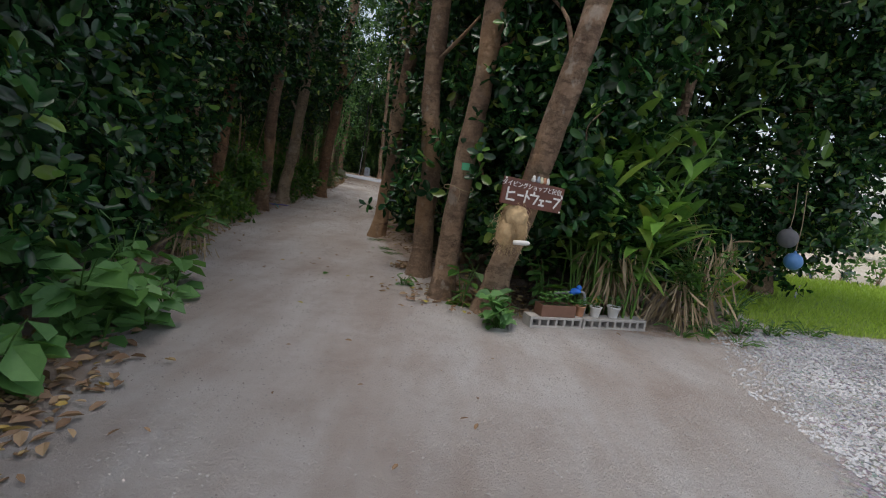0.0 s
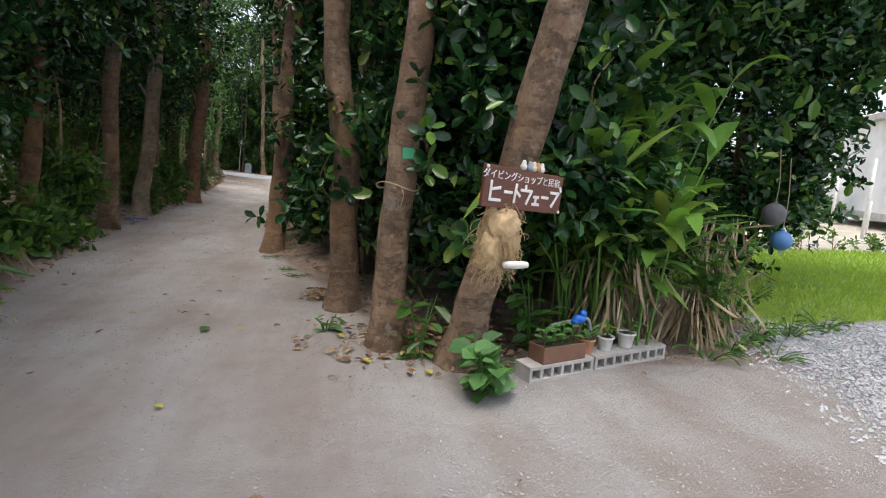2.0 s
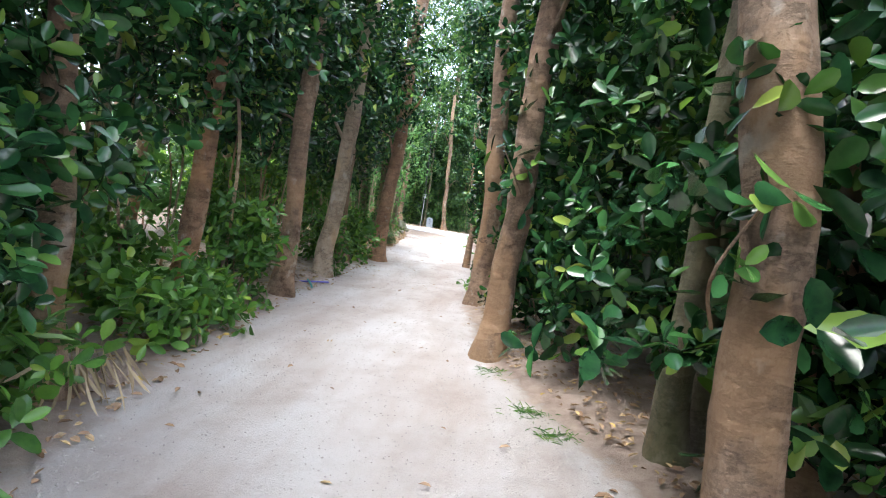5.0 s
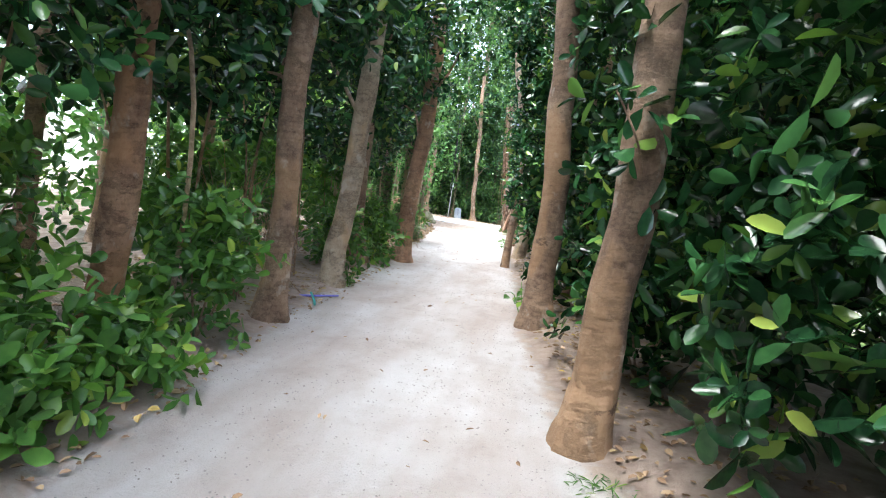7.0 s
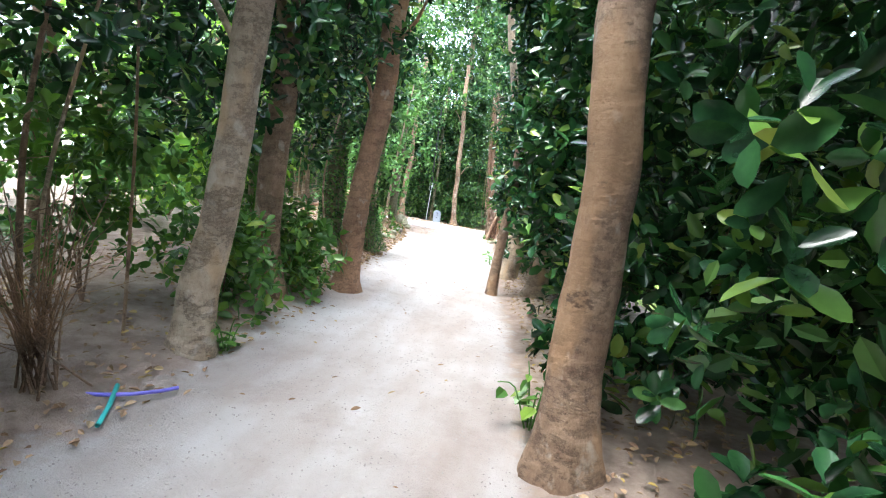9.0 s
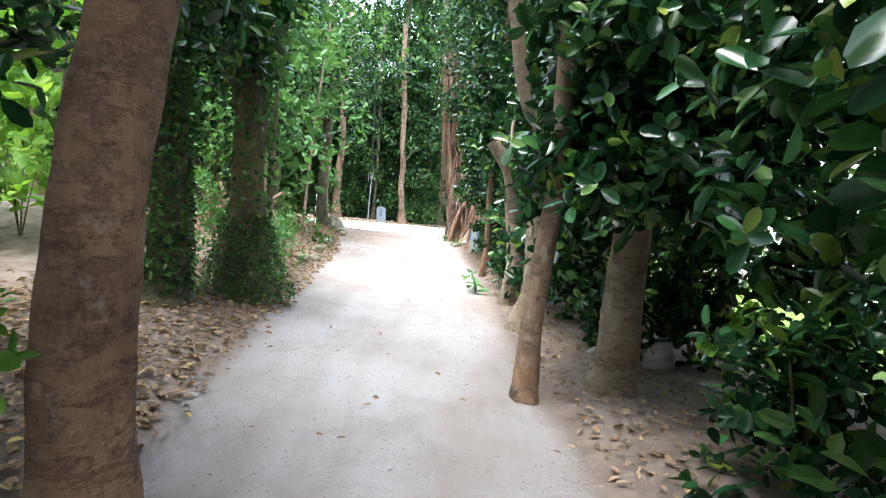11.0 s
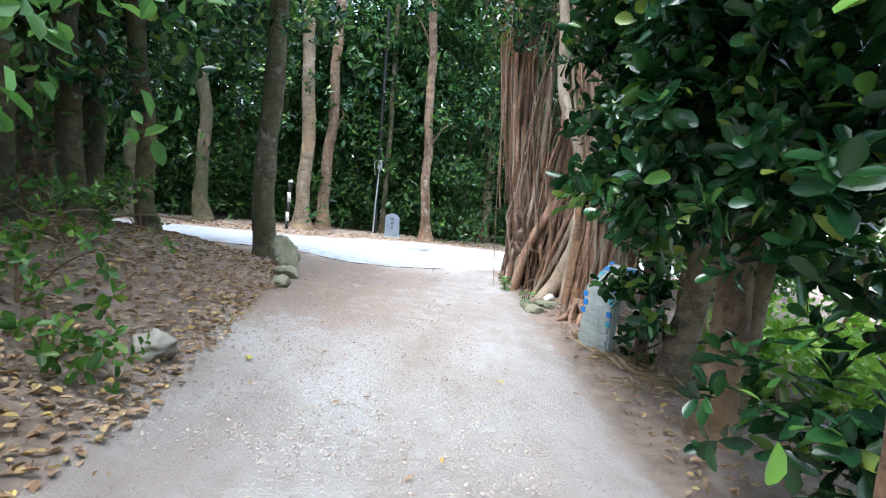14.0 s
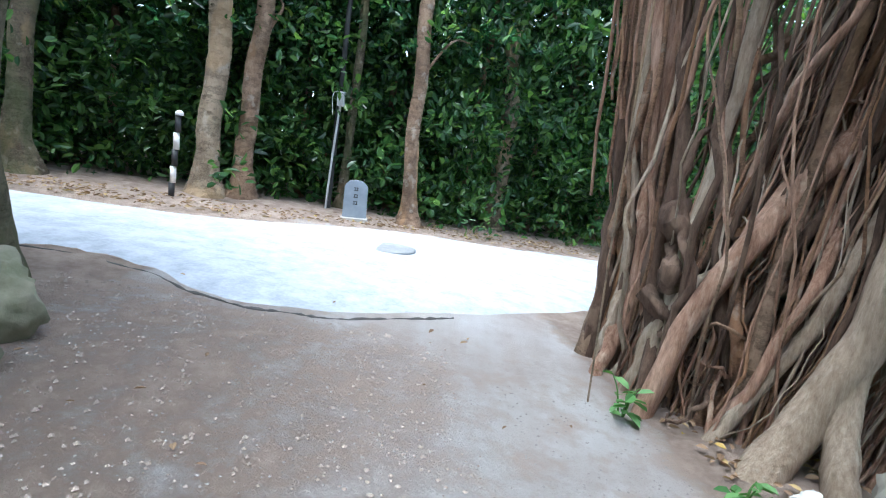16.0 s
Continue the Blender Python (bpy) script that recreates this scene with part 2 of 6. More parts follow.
# ---- building helpers ----
def fast_mesh(name, verts, quads, mat, smooth=False):
    me = bpy.data.meshes.new(name)
    verts, quads = np.asarray(verts, np.float32), np.asarray(quads, np.int32)
    k = quads.shape[1]
    me.vertices.add(len(verts))
    me.vertices.foreach_set("co", verts.ravel())
    me.loops.add(quads.size)
    me.loops.foreach_set("vertex_index", quads.ravel())
    me.polygons.add(len(quads))
    me.polygons.foreach_set("loop_start", np.arange(0, quads.size, k, dtype=np.int32))
    me.polygons.foreach_set("use_smooth", np.full(len(quads), smooth))
    me.update(calc_edges=True)
    me.materials.append(mat)
    return me


def place(name, me, parent=None, label=""):
    ob = new(name, me)
    ob.parent = parent
    return tagged(ob, label)


def part(name, bm, mat, parent, label="", smooth=True):
    me = bpy.data.meshes.new(name)
    bm.to_mesh(me)
    bm.free()
    for p in me.polygons:
        p.use_smooth = smooth
    me.materials.append(mat)
    return place(name, me, parent, label)


def thing(name, label, category, group="", kind=""):
    return tagged(new(name), label, category, group, kind)


rng = np.random.default_rng(7)


def unit(v):
    return v / np.maximum(np.linalg.norm(v, axis=-1, keepdims=True), 1e-6)


def leaf_arrays(base, way, up, length, width, fold=0.18, curl=0.12, rounded=False):
    """Leaves as two folded halves along a midrib, pointed or with a blunt round end."""
    n = len(base)
    side = unit(np.cross(way, up))
    nor = np.cross(side, way)
    L, W = length[:, None], width[:, None]
    if rounded:
        p = np.empty((n, 8, 3))
        p[:, 0], p[:, 4] = base, base + way * L - nor * L * curl
        for k, (f, w) in enumerate(((0.3, 0.38), (0.66, 0.5), (0.9, 0.3))):
            mid = base + way * L * f + nor * (W * fold * w * 2 - L * curl * f * f)
            p[:, 1 + k], p[:, 7 - k] = mid - side * W * w, mid + side * W * w
        i = np.arange(n)[:, None] * 8
        q = np.concatenate([i + [[0, 4, 3, 2, 1]], i + [[0, 7, 6, 5, 4]]])
        return p.reshape(-1, 3), q
    p = np.empty((n, 6, 3))
    p[:, 0] = base
    p[:, 1] = base + way * L * 0.38 - side * W * 0.5 + nor * W * fold
    p[:, 2] = base + way * L * 0.78 - side * W * 0.42 + nor * (W * fold - L * curl * 0.4)
    p[:, 3] = base + way * L - nor * L * curl
    p[:, 4] = base + way * L * 0.78 + side * W * 0.42 + nor * (W * fold - L * curl * 0.4)
    p[:, 5] = base + way * L * 0.38 + side * W * 0.5 + nor * W * fold
    i = np.arange(n)[:, None] * 6
    q = np.concatenate([i + [[0, 3, 2, 1]], i + [[0, 5, 4, 3]]])
    return p.reshape(-1, 3), q


def strap_arrays(base, way, length, width, droop):
    """Long arching blades, channelled along the midrib and tapering to a point."""
    n = len(base)
    side = unit(np.cross(way, [0, 0, 1.0]) + 1e-4)
    nor = np.cross(side, way)
    rows = ((0.0, 0.16), (0.14, 0.62), (0.32, 0.95), (0.52, 1.0), (0.72, 0.82), (0.88, 0.48), (1.0, 0.03))
    p = np.empty((n, len(rows), 3, 3))
    for k, (f, w) in enumerate(rows):
        mid = base + way * (length * f)[:, None]
        mid[:, 2] -= droop * length * f * f
        half = side * (width * w * 0.5)[:, None]
        lift = nor * (width * w * 0.13)[:, None]
        p[:, k, 0], p[:, k, 1], p[:, k, 2] = mid - half + lift, mid, mid + half + lift
    i = np.arange(n)[:, None, None] * (3 * len(rows)) + np.arange(len(rows) - 1)[None, :, None] * 3 + np.arange(2)[None, None]
    q = np.stack([i, i + 1, i + 4, i + 3], -1).reshape(-1, 4)
    return p.reshape(-1, 3), q


def sprig_leaves(centres, radius, count, length, ratio):
    """Leathery leaves in crossed pairs along short shoots that turn up to the light."""
    each = 6
    m = len(centres) * max(1, count // each)
    c = np.repeat(centres, max(1, count // each), 0)
    r = np.repeat(np.broadcast_to(radius, len(centres)), max(1, count // each))
    out = unit(rng.normal(size=(m, 3)))
    root = c + out * (r * rng.random(m) ** 0.5)[:, None]
    axis = unit(out * 0.75 + rng.normal(size=(m, 3)) * 0.35 + [0, 0, 0.55])
    a = unit(np.cross(axis, unit(rng.normal(size=(m, 3)))))
    b = np.cross(axis, a)
    size = length * (0.7 + 0.5 * rng.random(m))
    base, way, nrm, ln = [], [], [], []
    for k in range(each):
        side = (a if (k // 2) % 2 else b) * (1 if k % 2 else -1)
        w = unit(side * (1.0 - 0.22 * (k // 2)) + axis * (0.15 + 0.3 * (k // 2)) + rng.normal(size=(m, 3)) * 0.22)
        base.append(root + axis * (size * 0.34 * (k // 2))[:, None])
        way.append(w)
        nrm.append(unit(axis + rng.normal(size=(m, 3)) * 0.2))
        ln.append(size * (1.08 - 0.14 * (k // 2)) * (0.85 + 0.3 * rng.random(m)))
    ln = np.concatenate(ln)
    return leaf_arrays(np.concatenate(base), np.concatenate(way), np.concatenate(nrm), ln, ln * ratio * (0.9 + 0.25 * rng.random(len(ln))), 0.14, 0.16, rounded=True)


def clump_leaves(centres, radius, count, length, ratio=0.48, up=0.5, spread=0.75, rounded=False):
    """Leaves round clump centres, pointing outwards, with a sheen side up."""
    if rounded:
        return sprig_leaves(centres, radius, count, length, ratio)
    n = len(centres) * count
    c = np.repeat(centres, count, 0)
    r = np.repeat(np.broadcast_to(radius, len(centres)), count)
    out = unit(rng.normal(size=(n, 3)))
    base = c + out * (r * rng.random(n) ** 0.5)[:, None]
    way = unit(out * 0.7 + rng.normal(size=(n, 3)) * spread + [0, 0, 0.12])
    nrm = unit(np.array([0, 0, up]) + out * 0.3 + rng.normal(size=(n, 3)) * 0.6)
    ln = length * (0.65 + 0.6 * rng.random(n))
    return leaf_arrays(base, way, nrm, ln, ln * ratio * (0.85 + 0.3 * rng.random(n)), rounded=rounded)


def leaf_object(name, parent, centres, radius, count, length, mat, ratio=0.48, label="", up=0.5, rounded=False):
    v, q = clump_leaves(np.asarray(centres, float), radius, count, length, ratio, up, rounded=rounded)
    return place(name, fast_mesh(name, v, q, mat, rounded), parent, label)


def tube_arrays(points, radii, sides=12, lump=0.08, seed=0, close=True):
    """A bent, lumpy tube through points."""
    pts = np.asarray(points, float)
    m = len(pts)
    tan = unit(np.gradient(pts, axis=0))
    ref = np.array([0.31, 0.95, 0.05]) if abs(tan[0][2]) > 0.5 else np.array([0.1, 0.05, 1.0])
    a = unit(np.cross(tan, ref))
    b = np.cross(tan, a)
    ang = np.linspace(0, 2 * math.pi, sides, endpoint=False)
    v = np.empty((m, sides, 3))
    for k in range(m):
        for j in range(sides):
            d = a[k] * math.cos(ang[j]) + b[k] * math.sin(ang[j])
            w = noise.noise(Vector((d[0] * 1.3 + seed * 3.1, d[1] * 1.3, pts[k][2] * 1.7 + seed)))
            w += 0.5 * noise.noise(Vector((d[0] * 3 + seed, d[1] * 3, pts[k][2] * 5 + seed)))
            w += 0.25 * noise.noise(Vector((d[0] * 5, d[1] * 5 + seed, pts[k][2] * 14)))
            v[k, j] = pts[k] + d * radii[k] * (1 + lump * 1.6 * w)
    i = np.arange(m - 1)[:, None] * sides
    j = np.arange(sides)[None]
    j2 = (j + 1) % sides
    q = np.stack([i + j, i + j2, i + sides + j2, i + sides + j], -1).reshape(-1, 4)
    return v.reshape(-1, 3), q


def join_arrays(parts):
    vs, qs, n = [], [], 0
    for v, q in parts:
        vs.append(v)
        qs.append(q + n)
        n += len(v)
    return np.concatenate(vs), np.concatenate(qs)


def bend(points, n):
    """A smooth line of n places through a few points."""
    pts = np.asarray(points, float)
    t = np.linspace(0, len(pts) - 1, n)
    out = np.empty((n, 3))
    for k, s in enumerate(t):
        i = min(int(s), len(pts) - 2)
        f = s - i
        p0, p1, p2, p3 = pts[max(i - 1, 0)], pts[i], pts[i + 1], pts[min(i + 2, len(pts) - 1)]
        out[k] = 0.5 * (2 * p1 + (p2 - p0) * f + (2 * p0 - 5 * p1 + 4 * p2 - p3) * f * f + (3 * p1 - p0 - 3 * p2 + p3) * f ** 3)
    return out


# ---- the plan: path edges and the lie of the land ----
LEFT_Y = [-12, 0, 3, 5.5, 8.5, 10, 12.5, 15, 18, 21, 23, 25.5, 28, 31, 34]
LEFT_X = [1.2, 0.2, -0.6, -1.45, -2.3, -2.5, -2.85, -2.95, -3.05, -3.35, -3.6, -3.9, -4.15, -4.8, -5.4]
RIGHT_Y = [5.7, 6.5, 8.4, 10.7, 13.5, 18, 21, 23.4, 27, 31, 34, 36]
RIGHT_X = [2.1, 1.6, 0.98, 0.05, -0.35, -0.5, -0.75, -0.85, -1.0, -1.3, -1.65, -2.0]


def left_edge(y):
    return np.interp(y, LEFT_Y, LEFT_X)


def right_edge(y):
    return np.interp(y, RIGHT_Y, RIGHT_X)


def step(v, a, b):
    t = np.clip((v - a) / (b - a), 0, 1)
    return t * t * (3 - 2 * t)


def lie(x, y):
    """Height of the land: level lane, banks beside it, and a fall to the east by the road."""
    z = -math.tan(radians(4.5)) * step(y, 14.0, 18.0) * 9 * np.tanh((x + 2.3) / 9)
    dl = left_edge(y) - x
    lane = step(y, 2, 6) * (1 - step(y, 32.5, 34.5))
    z = z + lane * (0.10 * step(dl, -0.1, 0.5) + 0.15 * step(dl, 0.3, 2.5))
    z = z + step(y, 22.5, 25) * (1 - step(y, 31, 34)) * 0.35 * step(dl, 0.0, 1.6)
    dr = x - right_edge(y)
    z = z + step(y, 6, 7.5) * (1 - step(y, 33, 36)) * 0.08 * step(dr, -0.05, 0.5)
    return z


def on_ground(x, y):
    return float(lie(np.float64(x), np.float64(y)))


def build_ground():
    xs = np.concatenate([[-600, -250, -120, -60, -30, -20], np.arange(-14, 14.01, 0.16), [18, 24, 34, 60, 120, 250, 600]])
    ys = np.concatenate([[-600, -250, -100, -50, -25, -14], np.arange(-8, 46.01, 0.16), [52, 62, 80, 120, 250, 600]])
    X, Y = np.meshgrid(xs, ys)
    Z = lie(X, Y)
    rough = np.empty(X.shape)
    for i in range(X.shape[0]):
        for j in range(X.shape[1]):
            p = Vector((X[i, j], Y[i, j], 0))
            rough[i, j] = 0.5 * noise.noise(p * 0.7) + 0.35 * noise.noise(p * 2.3) + 0.25 * noise.noise(p * 5.0)
    dl, dr = left_edge(Y) - X, X - right_edge(Y)
    off = np.clip(step(dl, 0, 0.8) + step(dr, 0, 0.6) * step(Y, 5.5, 6.5), 0, 1)
    Z = Z + rough * (0.012 + 0.06 * off * step(Y, 3, 6))
    near = (np.abs(X) < 40) & (Y > -30) & (Y < 70)
    Z = np.where(near, Z, np.clip(Z, -0.3, 0.3))
    h, w = X.shape
    i = np.arange(h - 1)[:, None] * w
    j = np.arange(w - 1)[None]
    q = np.stack([i + j, i + j + 1, i + w + j + 1, i + w + j], -1).reshape(-1, 4)
    me = fast_mesh("ground", np.stack([X, Y, Z], -1).reshape(-1, 3), q, GROUND, True)
    west = step(dl, -0.6, 0.7) * step(Y, 1, 3)
    east = step(dr, -0.45, 0.4) * step(Y, 5.4, 6.2) * (1 - step(X, 5.2, 6.0) * (1 - step(Y, 8.0, 8.6)))
    worn = (0.42 + 0.2 * step(-X, 2.6, 4.2)) * step(Y, 27.0, 31.5) * (1 - step(Y, 34, 36))
    soil = np.maximum(np.maximum(west, east), np.maximum(worn, step(Y, 38, 39.5)))
    gravel = step(X + (Y - 5) * -0.35, 4.0, 5.6) * (1 - step(Y - 0.12 * X, 5.7, 6.1))
    grass = np.maximum(step(X, 5.4, 6.2) * step(Y - 0.12 * X, 5.8, 6.2) * (1 - step(Y, 11.5, 12.5)), step(dr, 2.6, 3.6) * step(Y, 8, 9) * (1 - step(Y, 34, 35)) * (1 - step(X, 5, 7)))
    field = step(X, 6, 8) * step(Y, 11.8, 12.6) * (1 - step(Y, 60, 90))
    for key, val in (("soil", soil), ("gravel", gravel), ("grass", grass), ("field", field)):
        me.attributes.new(key, "FLOAT", "POINT").data.foreach_set("value", val.astype(np.float32).ravel())
    return tagged(new("ground", me), "pale sandy lane ground with soil banks, gravel and lawn", "ground", kind="structure")


build_ground()


def build_road():
    near = bend([(-30, 31.5, 0), (-14, 33.6, 0), (-8, 34.6, 0), (-6.1, 34.9, 0), (-4.6, 34.45, 0), (-3.8, 34.6, 0), (-2.9, 35.2, 0), (-1.6, 36.2, 0), (1, 38.2, 0), (8, 42, 0), (20, 47, 0)], 120)
    far = bend([(-30, 34.8, 0), (-14, 36.4, 0), (-8.7, 37.1, 0), (-6.6, 37.6, 0), (-5.5, 38.4, 0), (-4, 39.6, 0), (-2, 40.2, 0), (0.3, 41.1, 0), (4, 43, 0), (10, 46, 0), (20, 50.5, 0)], 120)
    v, k = [], 9
    for a, b in zip(near, far):
        a = a + [0, 0.09 * noise.noise(Vector((a[0] * 2.5, 3, 1))), 0]
        for s in np.linspace(0, 1, k):
            p = a * (1 - s) + b * s
            v.append((p[0], p[1], on_ground(p[0], p[1]) + 0.035 - 0.05 * (s == 0) - 0.05 * (s == 1)))
    i = np.arange(len(near) - 1)[:, None] * k
    j = np.arange(k - 1)[None]
    q = np.stack([i + j, i + k + j, i + k + j + 1, i + j + 1], -1).reshape(-1, 4)
    return tagged(new("road", fast_mesh("road", v, q, ROAD, True)), "pale worn asphalt road crossing the end of the lane", "road", kind="structure")


build_road()
lip = bend([(-8, 34.62, 0), (-6.1, 34.92, 0), (-4.6, 34.47, 0), (-3.8, 34.62, 0), (-2.9, 35.22, 0)], 70)
for k, p in enumerate(lip):
    p[1] += 0.09 * noise.noise(Vector((p[0] * 2.5, 3, 1))) + 0.03 * noise.noise(Vector((p[0] * 9, 1, 5)))
    p[2] = on_ground(p[0], p[1]) + 0.002
v, q = tube_arrays(lip, 0.004 + 0.016 * np.abs(np.sin(np.arange(70) * 0.37) * np.sin(np.arange(70) * 1.3)), 6, 0.6, 3.0)
tagged(new("road_edge", fast_mesh("road_edge", v, q, LEAD, True)), "broken dark asphalt edge of the pale road", "road edge", kind="structure")


# ---- trees ----
def trunk_mesh(base, top, r, mat, seed, parent, name="trunk", flare=0.5, mids=(), sides=20, lump=0.11, rtop=0.7, label=""):
    base, top = np.array(base, float), np.array(top, float)
    pts = bend([base - [0, 0, 0.12], *[np.array(m, float) for m in mids], top], max(10, int(np.linalg.norm(top - base) / 0.11)))
    h = pts[:, 2] - base[2]
    t = np.linspace(0, 1, len(pts))
    rr = r * (1 - (1 - rtop) * t) * (1 + flare * np.exp(-np.maximum(h, 0) / 0.22))
    wob = np.stack([[0.75 * r * noise.noise(Vector((seed * 7.7, z * 0.8, k))) * min(1, max(0, z) * 2) for z in h] for k in (0.5, 9.5, 30.5)], 1)
    wob[:, 2] = 0
    v, q = tube_arrays(pts + wob, rr, sides, lump, seed)
    return place(name, fast_mesh(name, v, q, mat, True), parent, label)


def limb_mesh(start, end, r, mat, seed, parent, name="limb"):
    start, end = np.array(start, float), np.array(end, float)
    mid = (start + end) / 2 + rng.normal(size=3) * 0.12 * np.linalg.norm(end - start) + [0, 0, 0.1]
    pts = bend([start, mid, end], 9)
    v, q = tube_arrays(pts, np.linspace(r, r * 0.35, 9), 7, 0.08, seed)
    return place(name, fast_mesh(name, v, q, mat, True), parent)


def hedge_tree(x, y, r, top, mat, crown, leaves=26, size=0.105, limbs=3, flare=0.5, mids=(), label="", seed=None, leaf=None, rtop=0.7, height=8.0):
    """A tree of the wind-break: trunk, limbs and a crown of leaf clumps given by their centres."""
    seed = seed if seed is not None else float(x * 3 + y)
    z = on_ground(x, y)
    tree = thing("fukugi_tree", label or "dark-leaved evergreen tree with a bare brown trunk beside the lane", "tree", "trees along the lane")
    tx, ty = top
    tp = (x + tx * height / 4, y + ty * height / 4, z + height)
    trunk_mesh((x, y, z), tp, r, mat, seed, tree, flare=flare, mids=mids, rtop=rtop)
    crown = np.asarray(crown)
    if len(crown):
        for k in range(limbs):
            near = crown[np.hypot(crown[:, 0] - x, crown[:, 1] - y) < 1.0]
            near = near[near[:, 2] > z + 2.6] if len(near) else near
            if not len(near):
                break
            c = near[rng.integers(len(near))]
            f = min(0.9, max(0.3, (c[2] - z - 1.0) / height))
            s = np.array([x, y, z]) * (1 - f) + np.array(tp) * f
            limb_mesh(s, c, r * 0.22, mat, seed + k, tree)
        leaf_object("crown", tree, crown, 0.2 + 0.16 * rng.random(len(crown)), leaves, size, leaf or LEAF, 0.5, up=0.95, rounded=True)
    return tree


def wall_clumps(side, y0, y1, n, z0, z1, depth, face=0.15, power=1.6, lean=0.0):
    """Clump centres in the hedge beside the lane, thickest at its face."""
    y = y0 + (y1 - y0) * rng.random(n)
    z = z0 + (z1 - z0) * rng.random(n)
    d = face + depth * rng.random(n) ** power - lean * np.clip(z - 3.2, 0, 5)
    x = right_edge(y) + d if side > 0 else left_edge(y) - d
    return np.stack([x, y, z + lie(x, y)], 1)


# x, y, trunk radius, lean of the top at 4 m (dx, dy), bark, half-length of its crown along the lane, low edge of the crown
EAST_TREES = [
    (1.5, 6.35, 0.135, (0.25, 0.1), BARK, 0.5, 0.9), (1.15, 7.5, 0.145, (-0.16, 0.1), BARK, 0.9, 0.6), (0.06, 10.75, 0.145, (0.32, 0.1), BARK, 1.2, 0.4),
    (-0.18, 13.8, 0.165, (0.05, 0.2), BARK, 1.6, 0.35), (0.45, 17.0, 0.14, (0.2, 0.0), BARK, 1.7, 0.9), (-0.05, 20.7, 0.17, (0.25, 0.2), BARK_GREY, 1.2, 1.6),
    (-0.86, 20.4, 0.09, (0.3, 0.1), BARK, 0.3, 1.6), (-0.87, 26.75, 0.055, (0.22, 0.0), BARK_RED, 1.2, 0.4), (-0.5, 28.7, 0.12, (0.15, 0.1), BARK, 1.0, 1.3), (-0.36, 29.95, 0.13, (0.6, 0.0), BARK_GREY, 0.6, 1.25),
    (0.25, 29.95, 0.09, (0.5, 0.0), BARK_GREY, 0.5, 1.4), (-0.42, 30.65, 0.06, (0.1, 0.1), BARK, 0.3, 1.6), (0.4, 31.4, 0.12, (0.2, 0.0), BARK_GREY, 1.2, 1.3),
]
for x, y, r, top, bark, half, low in EAST_TREES:
    c = wall_clumps(1, y - half, y + half, 170, low, 4.2, 1.5, 0.32 + 0.55 * float(step(np.float64(y), 29.0, 31.0)), 1.5)
    c2 = wall_clumps(1, y - half, y + half, (170 if y > 18 else 110) if y < 27 else 45, 3.6, 7.5, 2.4, 0.25, 1.0, 0.3 if 18 < y < 28 else 0.16)
    c3 = wall_clumps(1, y - 0.5, y + 0.5, 34 if 15 < y < 30 else 0, 1.55, 4.2, 0.4, -0.02, 1.0)
    c = np.concatenate([c, c2, c3])
    # the lane's side of each trunk stays bare
    bare = (np.abs(c[:, 1] - y + 0.25) < 0.75) & (c[:, 0] < x + r + 0.38 + top[0] * c[:, 2] / 4) & (c[:, 2] < (1.9 if y < 12 or y > 20 else 3.2))
    if y < 16 or r < 0.06:
        c = c[~bare]
    hedge_tree(x, y, r, top, bark, c, 30, 0.165)
for x, y, r in ((1.28, 8.75, 0.1), (1.5, 8.95, 0.08)):
    hedge_tree(x, y, r, (0.1, 0.0), BARK_MOSS, [], label="thin dark hedge trunk behind the lane's edge", height=4.0)
# the forked trunk and the lopped, bent one beside it
c = wall_clumps(1, 21.9, 23.4, 130, 1.0, 4.2, 1.6, 0.45, 1.3)
fork = hedge_tree(-0.59, 22.7, 0.15, (0.62, 0.0), BARK_GREY, c, 30, 0.165, label="forked evergreen tree with smooth buff bark beside the lane", height=2.1, rtop=0.95)
z = on_ground(-0.59, 22.7)
trunk_mesh((-0.31, 22.7, z + 1.6), (-1.35, 22.5, z + 7.0), 0.105, BARK_GREY, 4.0, fork, "trunk_fork", 0.0, [(-0.42, 22.68, z + 2.4), (-0.75, 22.65, z + 3.2)])
trunk_mesh((-0.28, 22.7, z + 1.6), (0.6, 23.0, z + 7.0), 0.1, BARK_GREY, 5.0, fork, "trunk_fork", 0.0, [(-0.18, 22.72, z + 2.5)])
c = wall_clumps(1, 23.4, 25.8, 210, 0.4, 4.6, 1.5, 0.35, 1.4)
z = on_ground(-0.57, 24.15)
bent = hedge_tree(-0.57, 24.15, 0.135, (0.0, 0.0), BARK_GREY, c, 30, 0.165, label="evergreen tree with a bent lopped trunk beside the lane", height=1.55, rtop=0.9)
trunk_mesh((-0.57, 24.15, z + 1.42), (-0.98, 23.95, z + 2.4), 0.12, BARK_GREY, 6.0, bent, "trunk_stub", 0.0, [(-0.66, 24.1, z + 1.95)], rtop=0.75)
